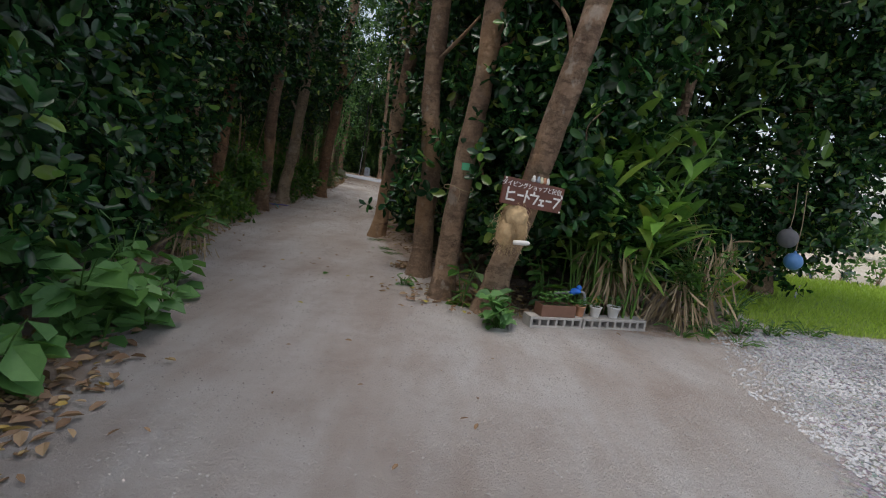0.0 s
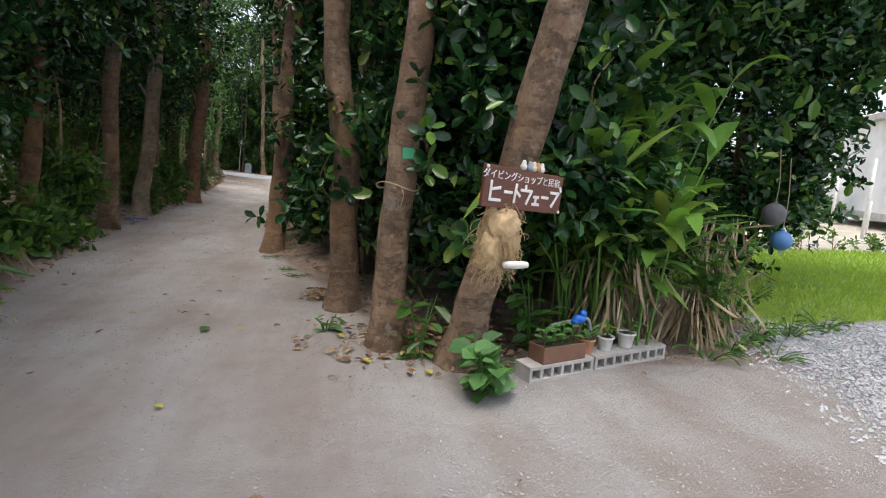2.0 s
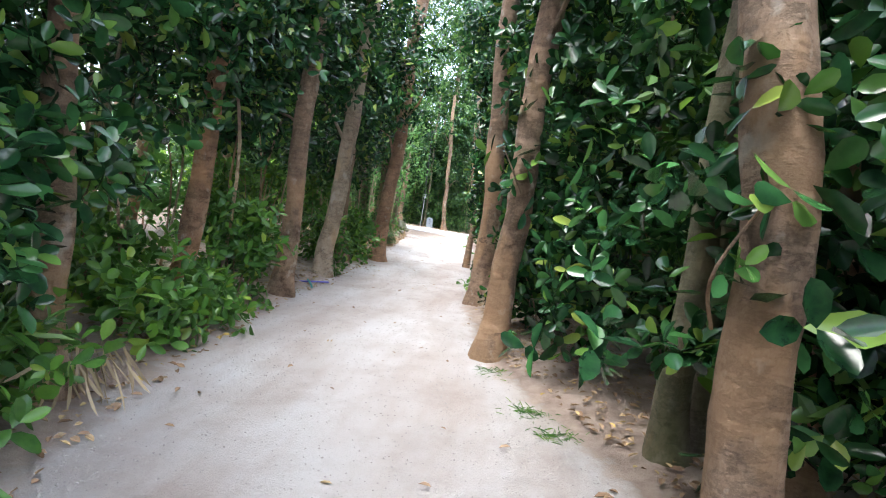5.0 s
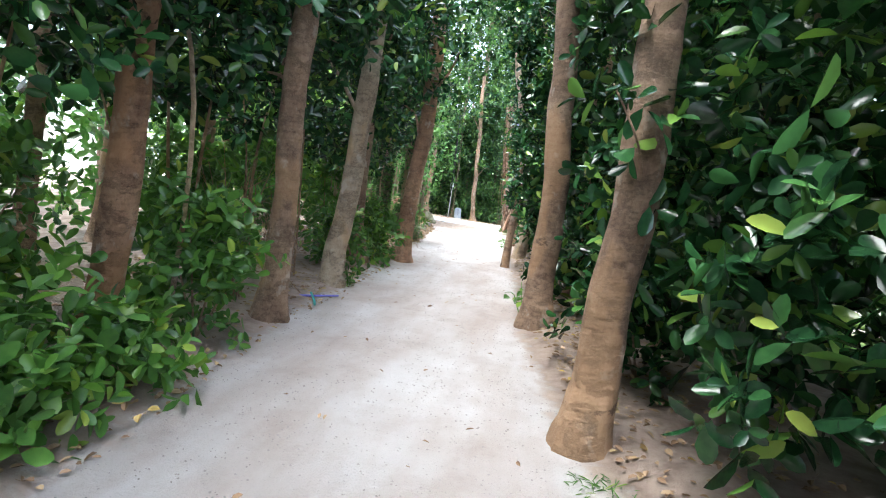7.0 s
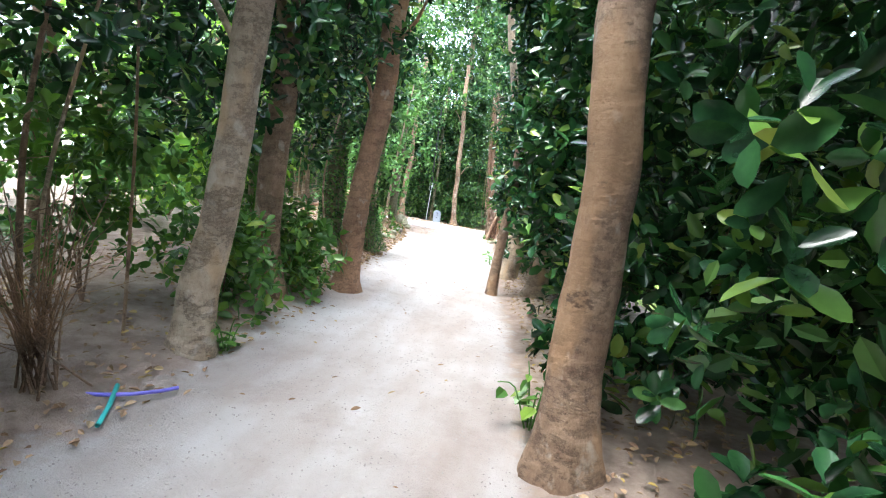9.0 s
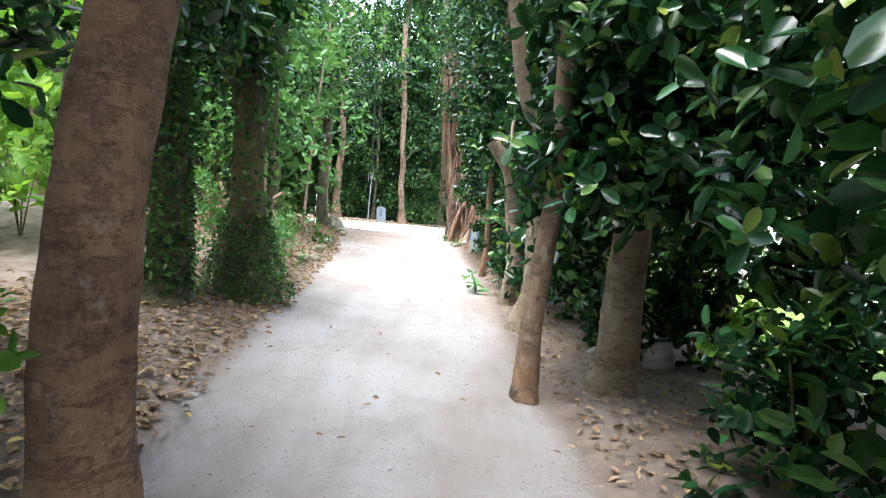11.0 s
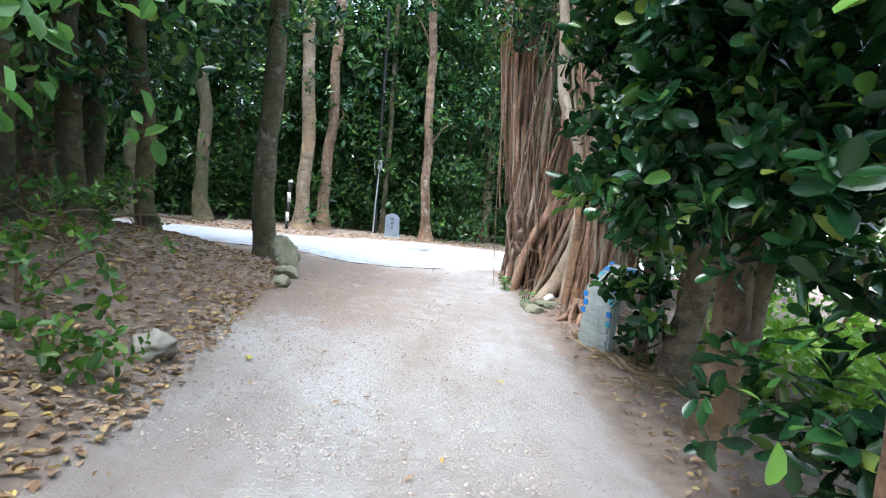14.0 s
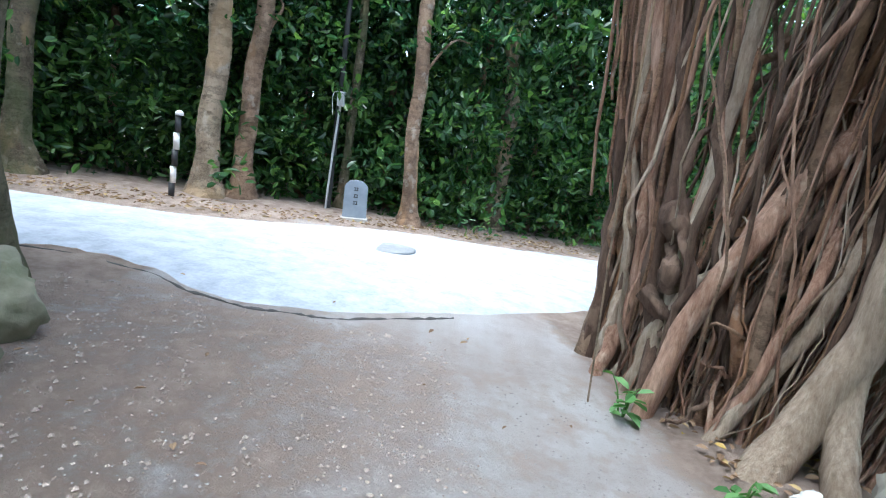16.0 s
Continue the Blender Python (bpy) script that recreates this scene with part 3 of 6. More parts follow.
WEST_TREES = [
    (-2.65, 7.0, 0.11, (0.2, 0.1), BARK, 1.3, 0.9), (-2.65, 8.3, 0.1, (0.0, 0.1), BARK, 0.9, 1.2), (-3.5, 10.75, 0.12, (0.5, 0.1), BARK_RED, 1.1, 2.0), (-3.05, 12.6, 0.14, (0.25, 0.1), BARK, 1.0, 1.9),
    (-3.2, 14.8, 0.155, (0.4, 0.1), BARK_GREY, 1.1, 2.0), (-3.5, 16.8, 0.17, (0.0, 0.1), BARK, 1.0, 1.6), (-2.98, 18.2, 0.18, (0.3, 0.2), BARK_RED, 1.3, 1.8),
    (-4.5, 21.6, 0.2, (-0.1, 0.0), BARK_MOSS, 1.4, 2.6), (-3.95, 22.4, 0.2, (-0.1, 0.0), BARK_MOSS, 0.9, 2.6),
]
for x, y, r, top, bark, half, low in WEST_TREES:
    c = wall_clumps(-1, y - half, y + half, 130 if y < 14 else (80 if y < 20 else 40), low, 4.6, 2.0, 0.4, 1.2)
    c2 = wall_clumps(-1, y - half, y + half, 130 if y < 20 else 45, 3.8, 7.5, 2.6, 0.3, 1.0, 0.2)
    shady = y < 8
    c3 = wall_clumps(-1, y - half, y + half, 110 if shady else 26, 0.9 if shady else 2.5, 5.0, 0.7, 0.12 if shady else 0.0, 1.0)
    k = 60 if y > 9 else 30
    c4 = np.stack([x + top[0] + 0.45 * rng.normal(size=k), y - 0.15 + 0.35 * rng.normal(size=k), 3.1 + 3.4 * rng.random(k)], 1)
    hedge_tree(x, y, r, top, bark, np.concatenate([c, c2, c3, c4]), 30, 0.155)
# the dark first stretch of the west side
for k, y in enumerate((1.2, 2.6, 4.0, 5.4)):
    c = wall_clumps(-1, y - 0.9, y + 0.9, 210, 0.3 if y > 3 else 1.2, 4.6, 1.6, 0.5, 1.3)
    c2 = wall_clumps(-1, y - 0.9, y + 0.9, 150, 3.4, 7.5, 2.4, 0.4, 1.0, 0.3 if y > 4.5 else 0.0)
    hedge_tree(float(left_edge(y)) - 1.5, y, 0.11, (0.1, 0.0), BARK, np.concatenate([c, c2]), 30, 0.165)


def filler_tree(x, y, r, n, z0, z1, wide, size, leaf, label, count=21, mat=BARK, height=8.0, group="trees behind the lane"):
    c = np.stack([x + wide * rng.normal(size=n) * 0.6, y + wide * rng.normal(size=n) * 0.6, z0 + (z1 - z0) * rng.random(n)], 1)
    c[:, 2] += lie(c[:, 0], c[:, 1])
    z = on_ground(x, y)
    tree = thing("woodland_tree", label, "tree", group)
    trunk_mesh((x, y, z), (x + 0.3 * rng.normal(), y + 0.3 * rng.normal(), z + height), r, mat, x + y, tree, sides=10)
    leaf_object("crown", tree, c, 0.3 + 0.25 * rng.random(n), count, size, leaf)
    return tree


WOOD = "dense evergreen woodland tree in deep shade behind the lane"
for k, y in enumerate(np.arange(1.5, 33, 1.9)):
    if 18.6 < y < 26.0:
        continue
    filler_tree(left_edge(y) - 3.6 - 0.7 * (k % 2), y, 0.12, 75 if 9 < y < 20 else 170, 0.5 if y < 20 else (1.8 if y < 26 else 0.9), 8.5, 1.5, 0.17, LEAF_FAR, WOOD)
for k, y in enumerate(np.arange(3.0, 37, 2.6)):
    if 19.0 < y < 26.5:
        continue
    filler_tree(left_edge(y) - 7.5 - (k % 2), y, 0.16, 50 if 9 < y < 20 else 170, 0.6, 9.5, 2.3, 0.26, LEAF_FAR, WOOD)
for k, y in enumerate(np.arange(9.0, 27, 2.2)):
    filler_tree(right_edge(y) + 2.5 + 0.5 * (k % 2), y, 0.1, 190, 0.2 if y < 18 else 0.9, 7.0, 1.15, 0.17, LEAF_FAR, WOOD)
for k, y in enumerate(np.arange(8.6, 21, 1.7)):
    filler_tree(right_edge(y) + 3.9 + 0.4 * (k % 2), y, 0.1, 150, 0.2, 6.0, 1.0, 0.22, LEAF_FAR, WOOD)
for x, y in ((4.6, 29.6), (3.4, 33.2), (1.5, 34.6), (2.6, 36.6), (4.5, 37.6)):
    filler_tree(x, y, 0.1, 190, 0.2, 6.5, 1.1, 0.17, LEAF_FAR, WOOD)
# added trees with crowns set overhead to darken the leafy bank
for x, y in ((-6.6, 28.4), (-7.4, 30.4), (-7.0, 32.2), (-9.4, 29.2), (-9.8, 32.6)):
    filler_tree(x, y, 0.13, 170, 3.3, 7.6, 1.9, 0.18, LEAF_FAR, "dark woodland tree whose crown shades the leafy bank", mat=BARK_MOSS)
# beyond the road
for k, x in enumerate(np.arange(-20, 9, 1.7)):
    filler_tree(x, np.interp(x, [-20, -7, -3, 9], [37.5, 41.5, 42.2, 47]) + 0.6 * (k % 2), 0.08, 300, 0.12, 6.5, 1.2, 0.19, LEAF_FAR, "dark evergreen hedge tree beyond the pale road", 28, group="trees beyond the road")
for k, x in enumerate(np.arange(-22, 12, 3.0)):
    filler_tree(x, np.interp(x, [-20, -7, -3, 9], [42, 46, 47, 51]), 0.2, 120, 0.6, 11, 2.4, 0.28, LEAF_FAR, "tall evergreen tree beyond the pale road", group="trees beyond the road")
for k, x in enumerate(np.arange(-24, 8, 2.4)):
    filler_tree(x, np.interp(x, [-20, -7, -3, 9], [44.5, 48.5, 49.5, 53.5]), 0.2, 130, 0.1, 4.2, 1.9, 0.34, LEAF_FAR, "evergreen woodland tree far behind the road", group="trees beyond the road")


# high crowns that meet over the far half of the lane
for x, y, z0, n in ((4.5, 27.5, 5.2, 110), (-9.0, 32.5, 5.2, 150), (-2.2, 42.6, 4.0, 360), (-8.6, 42.4, 4.2, 330), (-4.4, 43.2, 5.0, 360), (-0.4, 44.0, 5.5, 380), (2.4, 44.0, 5.5, 340)):
    c = np.stack([x * 0.6 - 1.3 + 1.5 * rng.normal(size=n), y + 1.0 * rng.normal(size=n), z0 + (4.2 if y < 40 else 14.5) * rng.random(n)], 1)
    z = on_ground(x, y)
    tall = thing("tall_tree", "tall tree whose light green crown reaches over the lane", "tree", "overhanging trees")
    trunk_mesh((x, y, z), (x * 0.75 - 0.7, y, z + (8.5 if y < 40 else 17.0)), 0.13 if y < 40 else 0.2, BARK_GREY, x + y, tall, sides=10)
    leaf_object("crown", tall, c, 0.3 + 0.25 * rng.random(n), 24, 0.19 if y < 40 else 0.26, LEAF_FAR)


# ---- more materials ----
CONCRETE = plain_mat("grey_concrete", (0.36, 0.34, 0.32), (0.54, 0.52, 0.49), 0.9, 22.0, 0.5)
SIGN_WOOD = plain_mat("brown_sign_paint", (0.10, 0.035, 0.022), (0.16, 0.06, 0.04), 0.6, 8.0, 0.25, stretch=(1, 6, 6))
WHITE_PAINT = plain_mat("white_paint", (0.72, 0.71, 0.68), (0.82, 0.81, 0.79), 0.6, 30.0, 0.1)
FIBRE = plain_mat("coir_fibre", (0.40, 0.27, 0.14), (0.66, 0.49, 0.28), 0.95, 40.0, 0.6)
PLANTER = plain_mat("brown_planter_plastic", (0.17, 0.085, 0.055), (0.25, 0.13, 0.09), 0.55, 10.0, 0.1)
TERRACOTTA = plain_mat("terracotta", (0.42, 0.2, 0.11), (0.55, 0.29, 0.17), 0.85, 18.0, 0.2)
POT_WHITE = plain_mat("white_pot_plastic", (0.74, 0.74, 0.72), (0.84, 0.84, 0.82), 0.4, 10.0, 0.05)
BLUE = plain_mat("blue_plastic", (0.01, 0.12, 0.6), (0.03, 0.2, 0.75), 0.4, 14.0, 0.1)
FLOAT_BLUE = plain_mat("faded_blue_float", (0.06, 0.2, 0.5), (0.16, 0.36, 0.68), 0.5, 7.0, 0.2)
FLOAT_GREY = plain_mat("grey_float", (0.1, 0.1, 0.11), (0.2, 0.2, 0.21), 0.7, 7.0, 0.2)
PIPE = plain_mat("grey_pipe", (0.25, 0.26, 0.28), (0.36, 0.37, 0.39), 0.5, 14.0, 0.1)
YELLOW = plain_mat("yellow_paint", (0.6, 0.4, 0.03), (0.7, 0.5, 0.05), 0.6, 14.0, 0.1)
GREEN_TAG = plain_mat("green_tag", (0.05, 0.32, 0.16), (0.09, 0.42, 0.22), 0.6, 14.0, 0.1)
TEAL = plain_mat("teal_hose", (0.02, 0.28, 0.27), (0.05, 0.4, 0.37), 0.45, 14.0, 0.1)
VIOLET = plain_mat("violet_hose", (0.12, 0.11, 0.5), (0.2, 0.18, 0.62), 0.45, 14.0, 0.1)
ROCK = plain_mat("grey_rock", (0.2, 0.19, 0.16), (0.42, 0.4, 0.35), 0.95, 5.0, 0.9)
ROCK_MOSS = plain_mat("mossy_rock", (0.12, 0.14, 0.07), (0.36, 0.34, 0.26), 0.95, 7.0, 1.0)
ROCK_WHITE = plain_mat("white_coral_rock", (0.6, 0.6, 0.57), (0.78, 0.77, 0.74), 0.9, 8.0, 0.6)
SLATE = plain_mat("blue_grey_stone", (0.22, 0.26, 0.31), (0.32, 0.37, 0.42), 0.8, 12.0, 0.3)
DARK_PAINT = plain_mat("black_paint", (0.015, 0.015, 0.016), (0.04, 0.04, 0.042), 0.6, 14.0, 0.1)
STEEL = plain_mat("galvanised_steel", (0.4, 0.41, 0.42), (0.56, 0.57, 0.58), 0.5, 20.0, 0.1)
POSTER = plain_mat("yellowed_paper", (0.6, 0.56, 0.38), (0.72, 0.68, 0.5), 0.7, 10.0, 0.05)
IRON = plain_mat("worn_iron_cover", (0.2, 0.21, 0.22), (0.32, 0.33, 0.34), 0.7, 25.0, 0.4)
HILL = plain_mat("far_scrub", (0.06, 0.09, 0.05), (0.2, 0.24, 0.14), 1.0, 0.25, 0.0)


# ---- small builders ----
def box_bm(sx, sy, sz, at=(0, 0, 0), bevel=0.008, turn=0.0, bm=None):
    bm = bm or bmesh.new()
    m = Matrix.Translation(at) @ Matrix.Rotation(turn, 4, "Z") @ Matrix.Diagonal((sx, sy, sz, 1))
    made = bmesh.ops.create_cube(bm, size=1.0, matrix=m)
    if bevel:
        edges = list({e for v in made["verts"] for e in v.link_edges})
        bmesh.ops.bevel(bm, geom=edges, offset=bevel, segments=2, affect="EDGES", profile=0.5)
    return bm


def lathe_bm(profile, sides=24, at=(0, 0, 0)):
    bm = bmesh.new()
    rows = []
    for r, z in profile:
        rows.append([bm.verts.new((at[0] + r * math.cos(a), at[1] + r * math.sin(a), at[2] + z)) for a in np.linspace(0, 2 * math.pi, sides, endpoint=False)])
    for a, b in zip(rows, rows[1:]):
        for k in range(sides):
            bm.faces.new((a[k], a[(k + 1) % sides], b[(k + 1) % sides], b[k]))
    bm.faces.new(rows[0][::-1])
    bm.faces.new(rows[-1])
    return bm


def rod(name, points, r, mat, parent, sides=8, label="", taper=1.0, lump=0.0):
    pts = bend(points, max(6, len(points) * 4))
    v, q = tube_arrays(pts, np.linspace(r, r * taper, len(pts)), sides, lump, points[0][0])
    return place(name, fast_mesh(name, v, q, mat, True), parent, label)


def rock(name, x, y, size, mat, label, seed, sink=0.25, category="rock", group=""):
    """A broken stone: a ball cut by a dozen planes, then weathered."""
    z = on_ground(x, y)
    root = thing(name, label, category, group)
    cuts = []
    for k in range(13):
        d = Vector((noise.noise(Vector((seed, k * 3.1, 0.5))), noise.noise(Vector((seed + 7, k * 2.7, 1.5))), noise.noise(Vector((seed + 13, k * 1.9, 2.5)))))
        cuts.append((d.normalized(), 0.62 + 0.5 * abs(noise.noise(Vector((seed, k, 9.5))))))
    bm = bmesh.new()
    bmesh.ops.create_icosphere(bm, subdivisions=4, radius=1.0)
    for v in bm.verts:
        p = v.co.normalized()
        r = min([1.05] + [h / p.dot(d) for d, h in cuts if p.dot(d) > 0.05])
        r *= 1 + 0.12 * noise.noise(p * 2.5 + Vector((seed, 0, 0))) + 0.13 * noise.noise(p * 5.5 + Vector((0, seed, 0))) + 0.07 * noise.noise(p * 13)
        v.co = Vector((p.x * size[0] * r + x, p.y * size[1] * r + y, p.z * size[2] * r + z + size[2] * (1 - 2 * sink)))
    part("stone", bm, mat, root)
    return root


def leafy(name, x, y, n, height, spread, length, mat, label, category="plant", ratio=0.5, group="", stems=5):
    """A low plant: short stems with leaves along them."""
    z = on_ground(x, y)
    root = thing(name, label, category, group)
    bases, ways, ups = [], [], []
    for k in range(stems):
        a = rng.random() * 6.283
        tip = np.array([x + spread * math.cos(a) * (0.4 + 0.6 * rng.random()), y + spread * math.sin(a) * (0.4 + 0.6 * rng.random()), z + height * (0.55 + 0.45 * rng.random())])
        pts = bend([(x + 0.02 * math.cos(a), y + 0.02 * math.sin(a), z - 0.03), ((x + tip[0]) / 2, (y + tip[1]) / 2, z + height * 0.55), tip], 7)
        v, q = tube_arrays(pts, np.linspace(0.008, 0.004, 7), 5, 0.0)
        place("stem", fast_mesh("stem", v, q, LEAF_BUSH, True), root)
        for j in range(max(1, n // stems)):
            f = rng.random()
            p = pts[0] * (1 - f) + pts[-1] * f + [0, 0, 0.1 * height * math.sin(f * 3.14)]
            b = rng.random() * 6.283
            bases.append(p)
            ways.append([math.cos(b), math.sin(b), 0.25 * rng.normal() - 0.1])
            ups.append([0.3 * rng.normal(), 0.3 * rng.normal(), 1])
    ln = length * (0.6 + 0.6 * rng.random(len(bases)))
    v, q = leaf_arrays(np.array(bases), unit(np.array(ways)), unit(np.array(ups)), ln, ln * ratio)
    place("foliage", fast_mesh("foliage", v, q, mat), root)
    return root


def bush(x, y, wide, tall, n, leaf, size, label, count=20, group="undergrowth bushes"):
    c = np.stack([x + wide * rng.normal(size=n) * 0.5, y + wide * rng.normal(size=n) * 0.5, tall * (0.08 + 0.9 * rng.random(n) ** 0.8)], 1)
    c[:, 2] += lie(c[:, 0], c[:, 1])
    root = thing("bush", label, "bush", group)
    z = on_ground(x, y)
    for k in range(4):
        e = c[rng.integers(n)]
        rod("branch", [(x, y, z - 0.05), ((x + e[0]) / 2, (y + e[1]) / 2, (z + e[2]) / 2 + 0.05), tuple(e)], 0.012, BARK, root, 5, taper=0.4)
    leaf_object("foliage", root, c, 0.12 + 0.12 * rng.random(n), count, size, leaf, 0.5, rounded=size < 0.3)
    return root


def lettering(name, body, size, mat, parent, m):
    cu = bpy.data.curves.new(name, "FONT")
    cu.body, cu.size, cu.extrude, cu.align_x, cu.align_y = body, size, 0.002, "CENTER", "CENTER"
    tmp = bpy.data.objects.new(name, cu)
    scene.collection.objects.link(tmp)
    bpy.context.view_layer.update()
    me = bpy.data.meshes.new_from_object(tmp.evaluated_get(bpy.context.evaluated_depsgraph_get()))
    bpy.data.objects.remove(tmp)
    me.materials.clear()
    me.materials.append(mat)
    me.transform(m)
    return place(name, me, parent)


# ---- the sign tree and what hangs on it ----
c = np.stack([1.8 + 2.0 * rng.random(120), 6.0 + 1.2 * rng.random(120), 2.3 + 3.2 * rng.random(120)], 1)
hedge_tree(2.05, 5.95, 0.148, (0.76, -0.5), BARK, c, 30, 0.15, label="leaning evergreen tree with brown bark and a sign tied on", height=4.6, rtop=0.8)
SIGN = Matrix.Translation((2.3, 5.47, 1.41)) @ Matrix.Rotation(radians(26), 4, "Z") @ Matrix.Rotation(radians(4.5), 4, "Y")
board = thing("wooden_sign", "brown painted wooden sign with white hand lettering, tied to the trunk", "sign")
bm = box_bm(0.76, 0.03, 0.27, bevel=0.006)
bm.transform(SIGN)
panel = part("board", bm, SIGN_WOOD, board, smooth=False)
FACE = SIGN @ Matrix.Translation((0, -0.017, 0)) @ Matrix.Rotation(radians(90), 4, "X")
lettering("small_lettering", "ダイビングショップと民宿", 0.062, WHITE_PAINT, panel, FACE @ Matrix.Translation((-0.03, 0.075, 0)))
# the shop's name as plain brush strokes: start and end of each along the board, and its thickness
STROKES = [(-0.32, 0.03, -0.32, -0.08), (-0.32, -0.02, -0.24, -0.005), (-0.32, -0.085, -0.23, -0.085), (-0.19, -0.025, -0.13, -0.025), (-0.09, 0.03, -0.1, -0.085),
           (-0.09, -0.01, -0.05, -0.04), (0.0, 0.03, 0.0, 0.005), (-0.04, 0.0, 0.06, 0.0), (0.06, 0.0, 0.02, -0.085), (0.09, -0.035, 0.13, -0.035), (0.11, -0.035, 0.11, -0.085),
           (0.085, -0.085, 0.14, -0.085), (0.17, -0.03, 0.23, -0.03), (0.26, 0.01, 0.34, 0.01), (0.34, 0.01, 0.28, -0.085), (0.35, 0.05, 0.36, 0.03)]
for x0, y0, x1, y1 in STROKES:
    a, b = Vector((x0, y0, 0.002)), Vector((x1, y1, 0.002))
    bm = box_bm((b - a).length + 0.018, 0.02, 0.006, bevel=0.0025)
    bm.transform(FACE @ Matrix.Translation((a + b) / 2) @ Matrix.Rotation(math.atan2(y1 - y0, x1 - x0), 4, "Z"))
    part("brush_stroke", bm, WHITE_PAINT, panel, smooth=False)
for sx, sz in ((-0.365, 0.12), (0.365, -0.12)):
    bm = bmesh.new()
    bmesh.ops.create_icosphere(bm, subdivisions=2, radius=0.011, matrix=SIGN @ Matrix.Translation((sx, -0.018, sz)))
    part("screw", bm, WHITE_PAINT, panel)
for k, (sx, mat) in enumerate(((-0.03, ROCK_WHITE), (0.03, SLATE), (0.07, POSTER), (0.11, TERRACOTTA), (0.15, ROCK_WHITE))):
    bm = lathe_bm([(0.012, 0), (0.022, 0.012), (0.024, 0.03), (0.014, 0.045), (0.016, 0.055), (0.006, 0.068)], 12)
    bm.transform(SIGN @ Matrix.Translation((sx, 0, 0.134)))
    tagged(part("figurine", bm, mat, None), "tiny painted figurine standing on the sign's top edge", "figurine", "figurines on the sign")
plate = thing("backing_plank", "yellow and dark wooden plank nailed behind the sign", "plank")
bm = box_bm(0.1, 0.03, 0.36, bevel=0.004)
bm.transform(SIGN @ Matrix.Translation((-0.02, 0.035, -0.2)))
part("plank", bm, SIGN_WOOD, plate, smooth=False)
bm = box_bm(0.34, 0.025, 0.1, bevel=0.004)
bm.transform(SIGN @ Matrix.Translation((-0.1, 0.14, -0.11)) @ Matrix.Rotation(radians(24), 4, "Y"))
part("yellow_board", bm, YELLOW, plate, "yellow painted board", smooth=False)
# coir hank
hank = thing("coir_bundle", "shaggy bundle of tan coconut fibre hanging under the sign", "fibre bundle")
bm = bmesh.new()
for at, r in (((2.14, 5.42, 1.17), (0.13, 0.085, 0.13)), ((2.07, 5.41, 1.01), (0.095, 0.07, 0.14)), ((2.2, 5.44, 1.05), (0.085, 0.07, 0.14))):
    made = bmesh.ops.create_icosphere(bm, subdivisions=4, radius=1.0)
    for v in made["verts"]:
        p = v.co.copy()
        w = 1 + 0.25 * noise.noise(p * 2.0 + Vector(at)) + 0.12 * noise.noise(Vector((p.x * 9, p.y * 9, p.z * 2)))
        v.co = Vector((p.x * r[0] * w + at[0], p.y * r[1] * w + at[1], p.z * r[2] * w + at[2]))
part("fibre_mass", bm, FIBRE, hank)
strands = []
for k in range(620):
    a = rng.random() * 6.283
    e = 0.15 * (rng.random() ** 0.5)
    p = np.array([2.13 + 1.0 * e * math.cos(a), 5.345 + 0.35 * e, 1.09 + 1.25 * e * math.sin(a) + 0.07 * rng.normal()])
    b = p + [0.05 * rng.normal() - 0.012, 0.02 * rng.normal(), -0.05 - 0.07 * rng.random()]
    strands.append(tube_arrays(bend([p, (p + b) / 2 + rng.normal(size=3) * [0.022, 0.012, 0.01], b], 5), np.full(5, 0.0017), 3, 0.0))
place("fibre_fringe", fast_mesh("fibre_fringe", *join_arrays(strands), FIBRE, True), hank)
bm = lathe_bm([(0.004, 0), (0.022, 0.006), (0.026, 0.05), (0.025, 0.13), (0.018, 0.17), (0.004, 0.175)], 16)
bm.transform(Matrix.Translation((2.15, 5.35, 0.915)) @ Matrix.Rotation(radians(84), 4, "Y") @ Matrix.Rotation(radians(20), 4, "X"))
tagged(part("net_float", bm, POT_WHITE, None), "small white net float hanging under the coir bundle", "float")
tag = thing("plastic_tag", "green plastic tag nailed to the trunk", "tag")
part("plate", box_bm(0.1, 0.008, 0.085, (1.6, 6.2, 1.62), 0.002, radians(10)), GREEN_TAG, tag, smooth=False)
twine = thing("twine", "loop of pale twine tied round the trunk", "rope")
ring = [(1.55 + 0.175 * math.cos(a), 6.36 + 0.175 * math.sin(a), 1.36 + 0.03 * math.sin(a * 2)) for a in np.linspace(0, 6.283, 14)]
rod("loop", ring, 0.006, STRAW, twine, 6)
rod("loose_end", [(1.55, 6.17, 1.36), (1.57, 6.14, 1.3), (1.55, 6.15, 1.2)], 0.004, STRAW, twine, 5)


# ---- blocks, planter and pots ----
ALONG = radians(17.5)


def block(x, y, length, holes):
    b = thing("concrete_block", "grey hollow concrete block laid on its side with open holes", "block", "blocks edging the bed")
    bm = bmesh.new()
    box_bm(length, 0.19, 0.03, (0, 0, 0.115), 0.004, bm=bm)
    box_bm(length, 0.19, 0.03, (0, 0, 0.015), 0.004, bm=bm)
    box_bm(length, 0.02, 0.07, (0, 0.085, 0.065), 0.002, bm=bm)
    for k in range(holes + 1):
        box_bm(0.028, 0.165, 0.07, (-length / 2 + 0.014 + k * (length - 0.028) / holes, -0.0105, 0.065), 0.003, bm=bm)
    bm.transform(Matrix.Translation((x, y, on_ground(x, y) - 0.01)) @ Matrix.Rotation(ALONG, 4, "Z"))
    part("block", bm, CONCRETE, b, smooth=False)


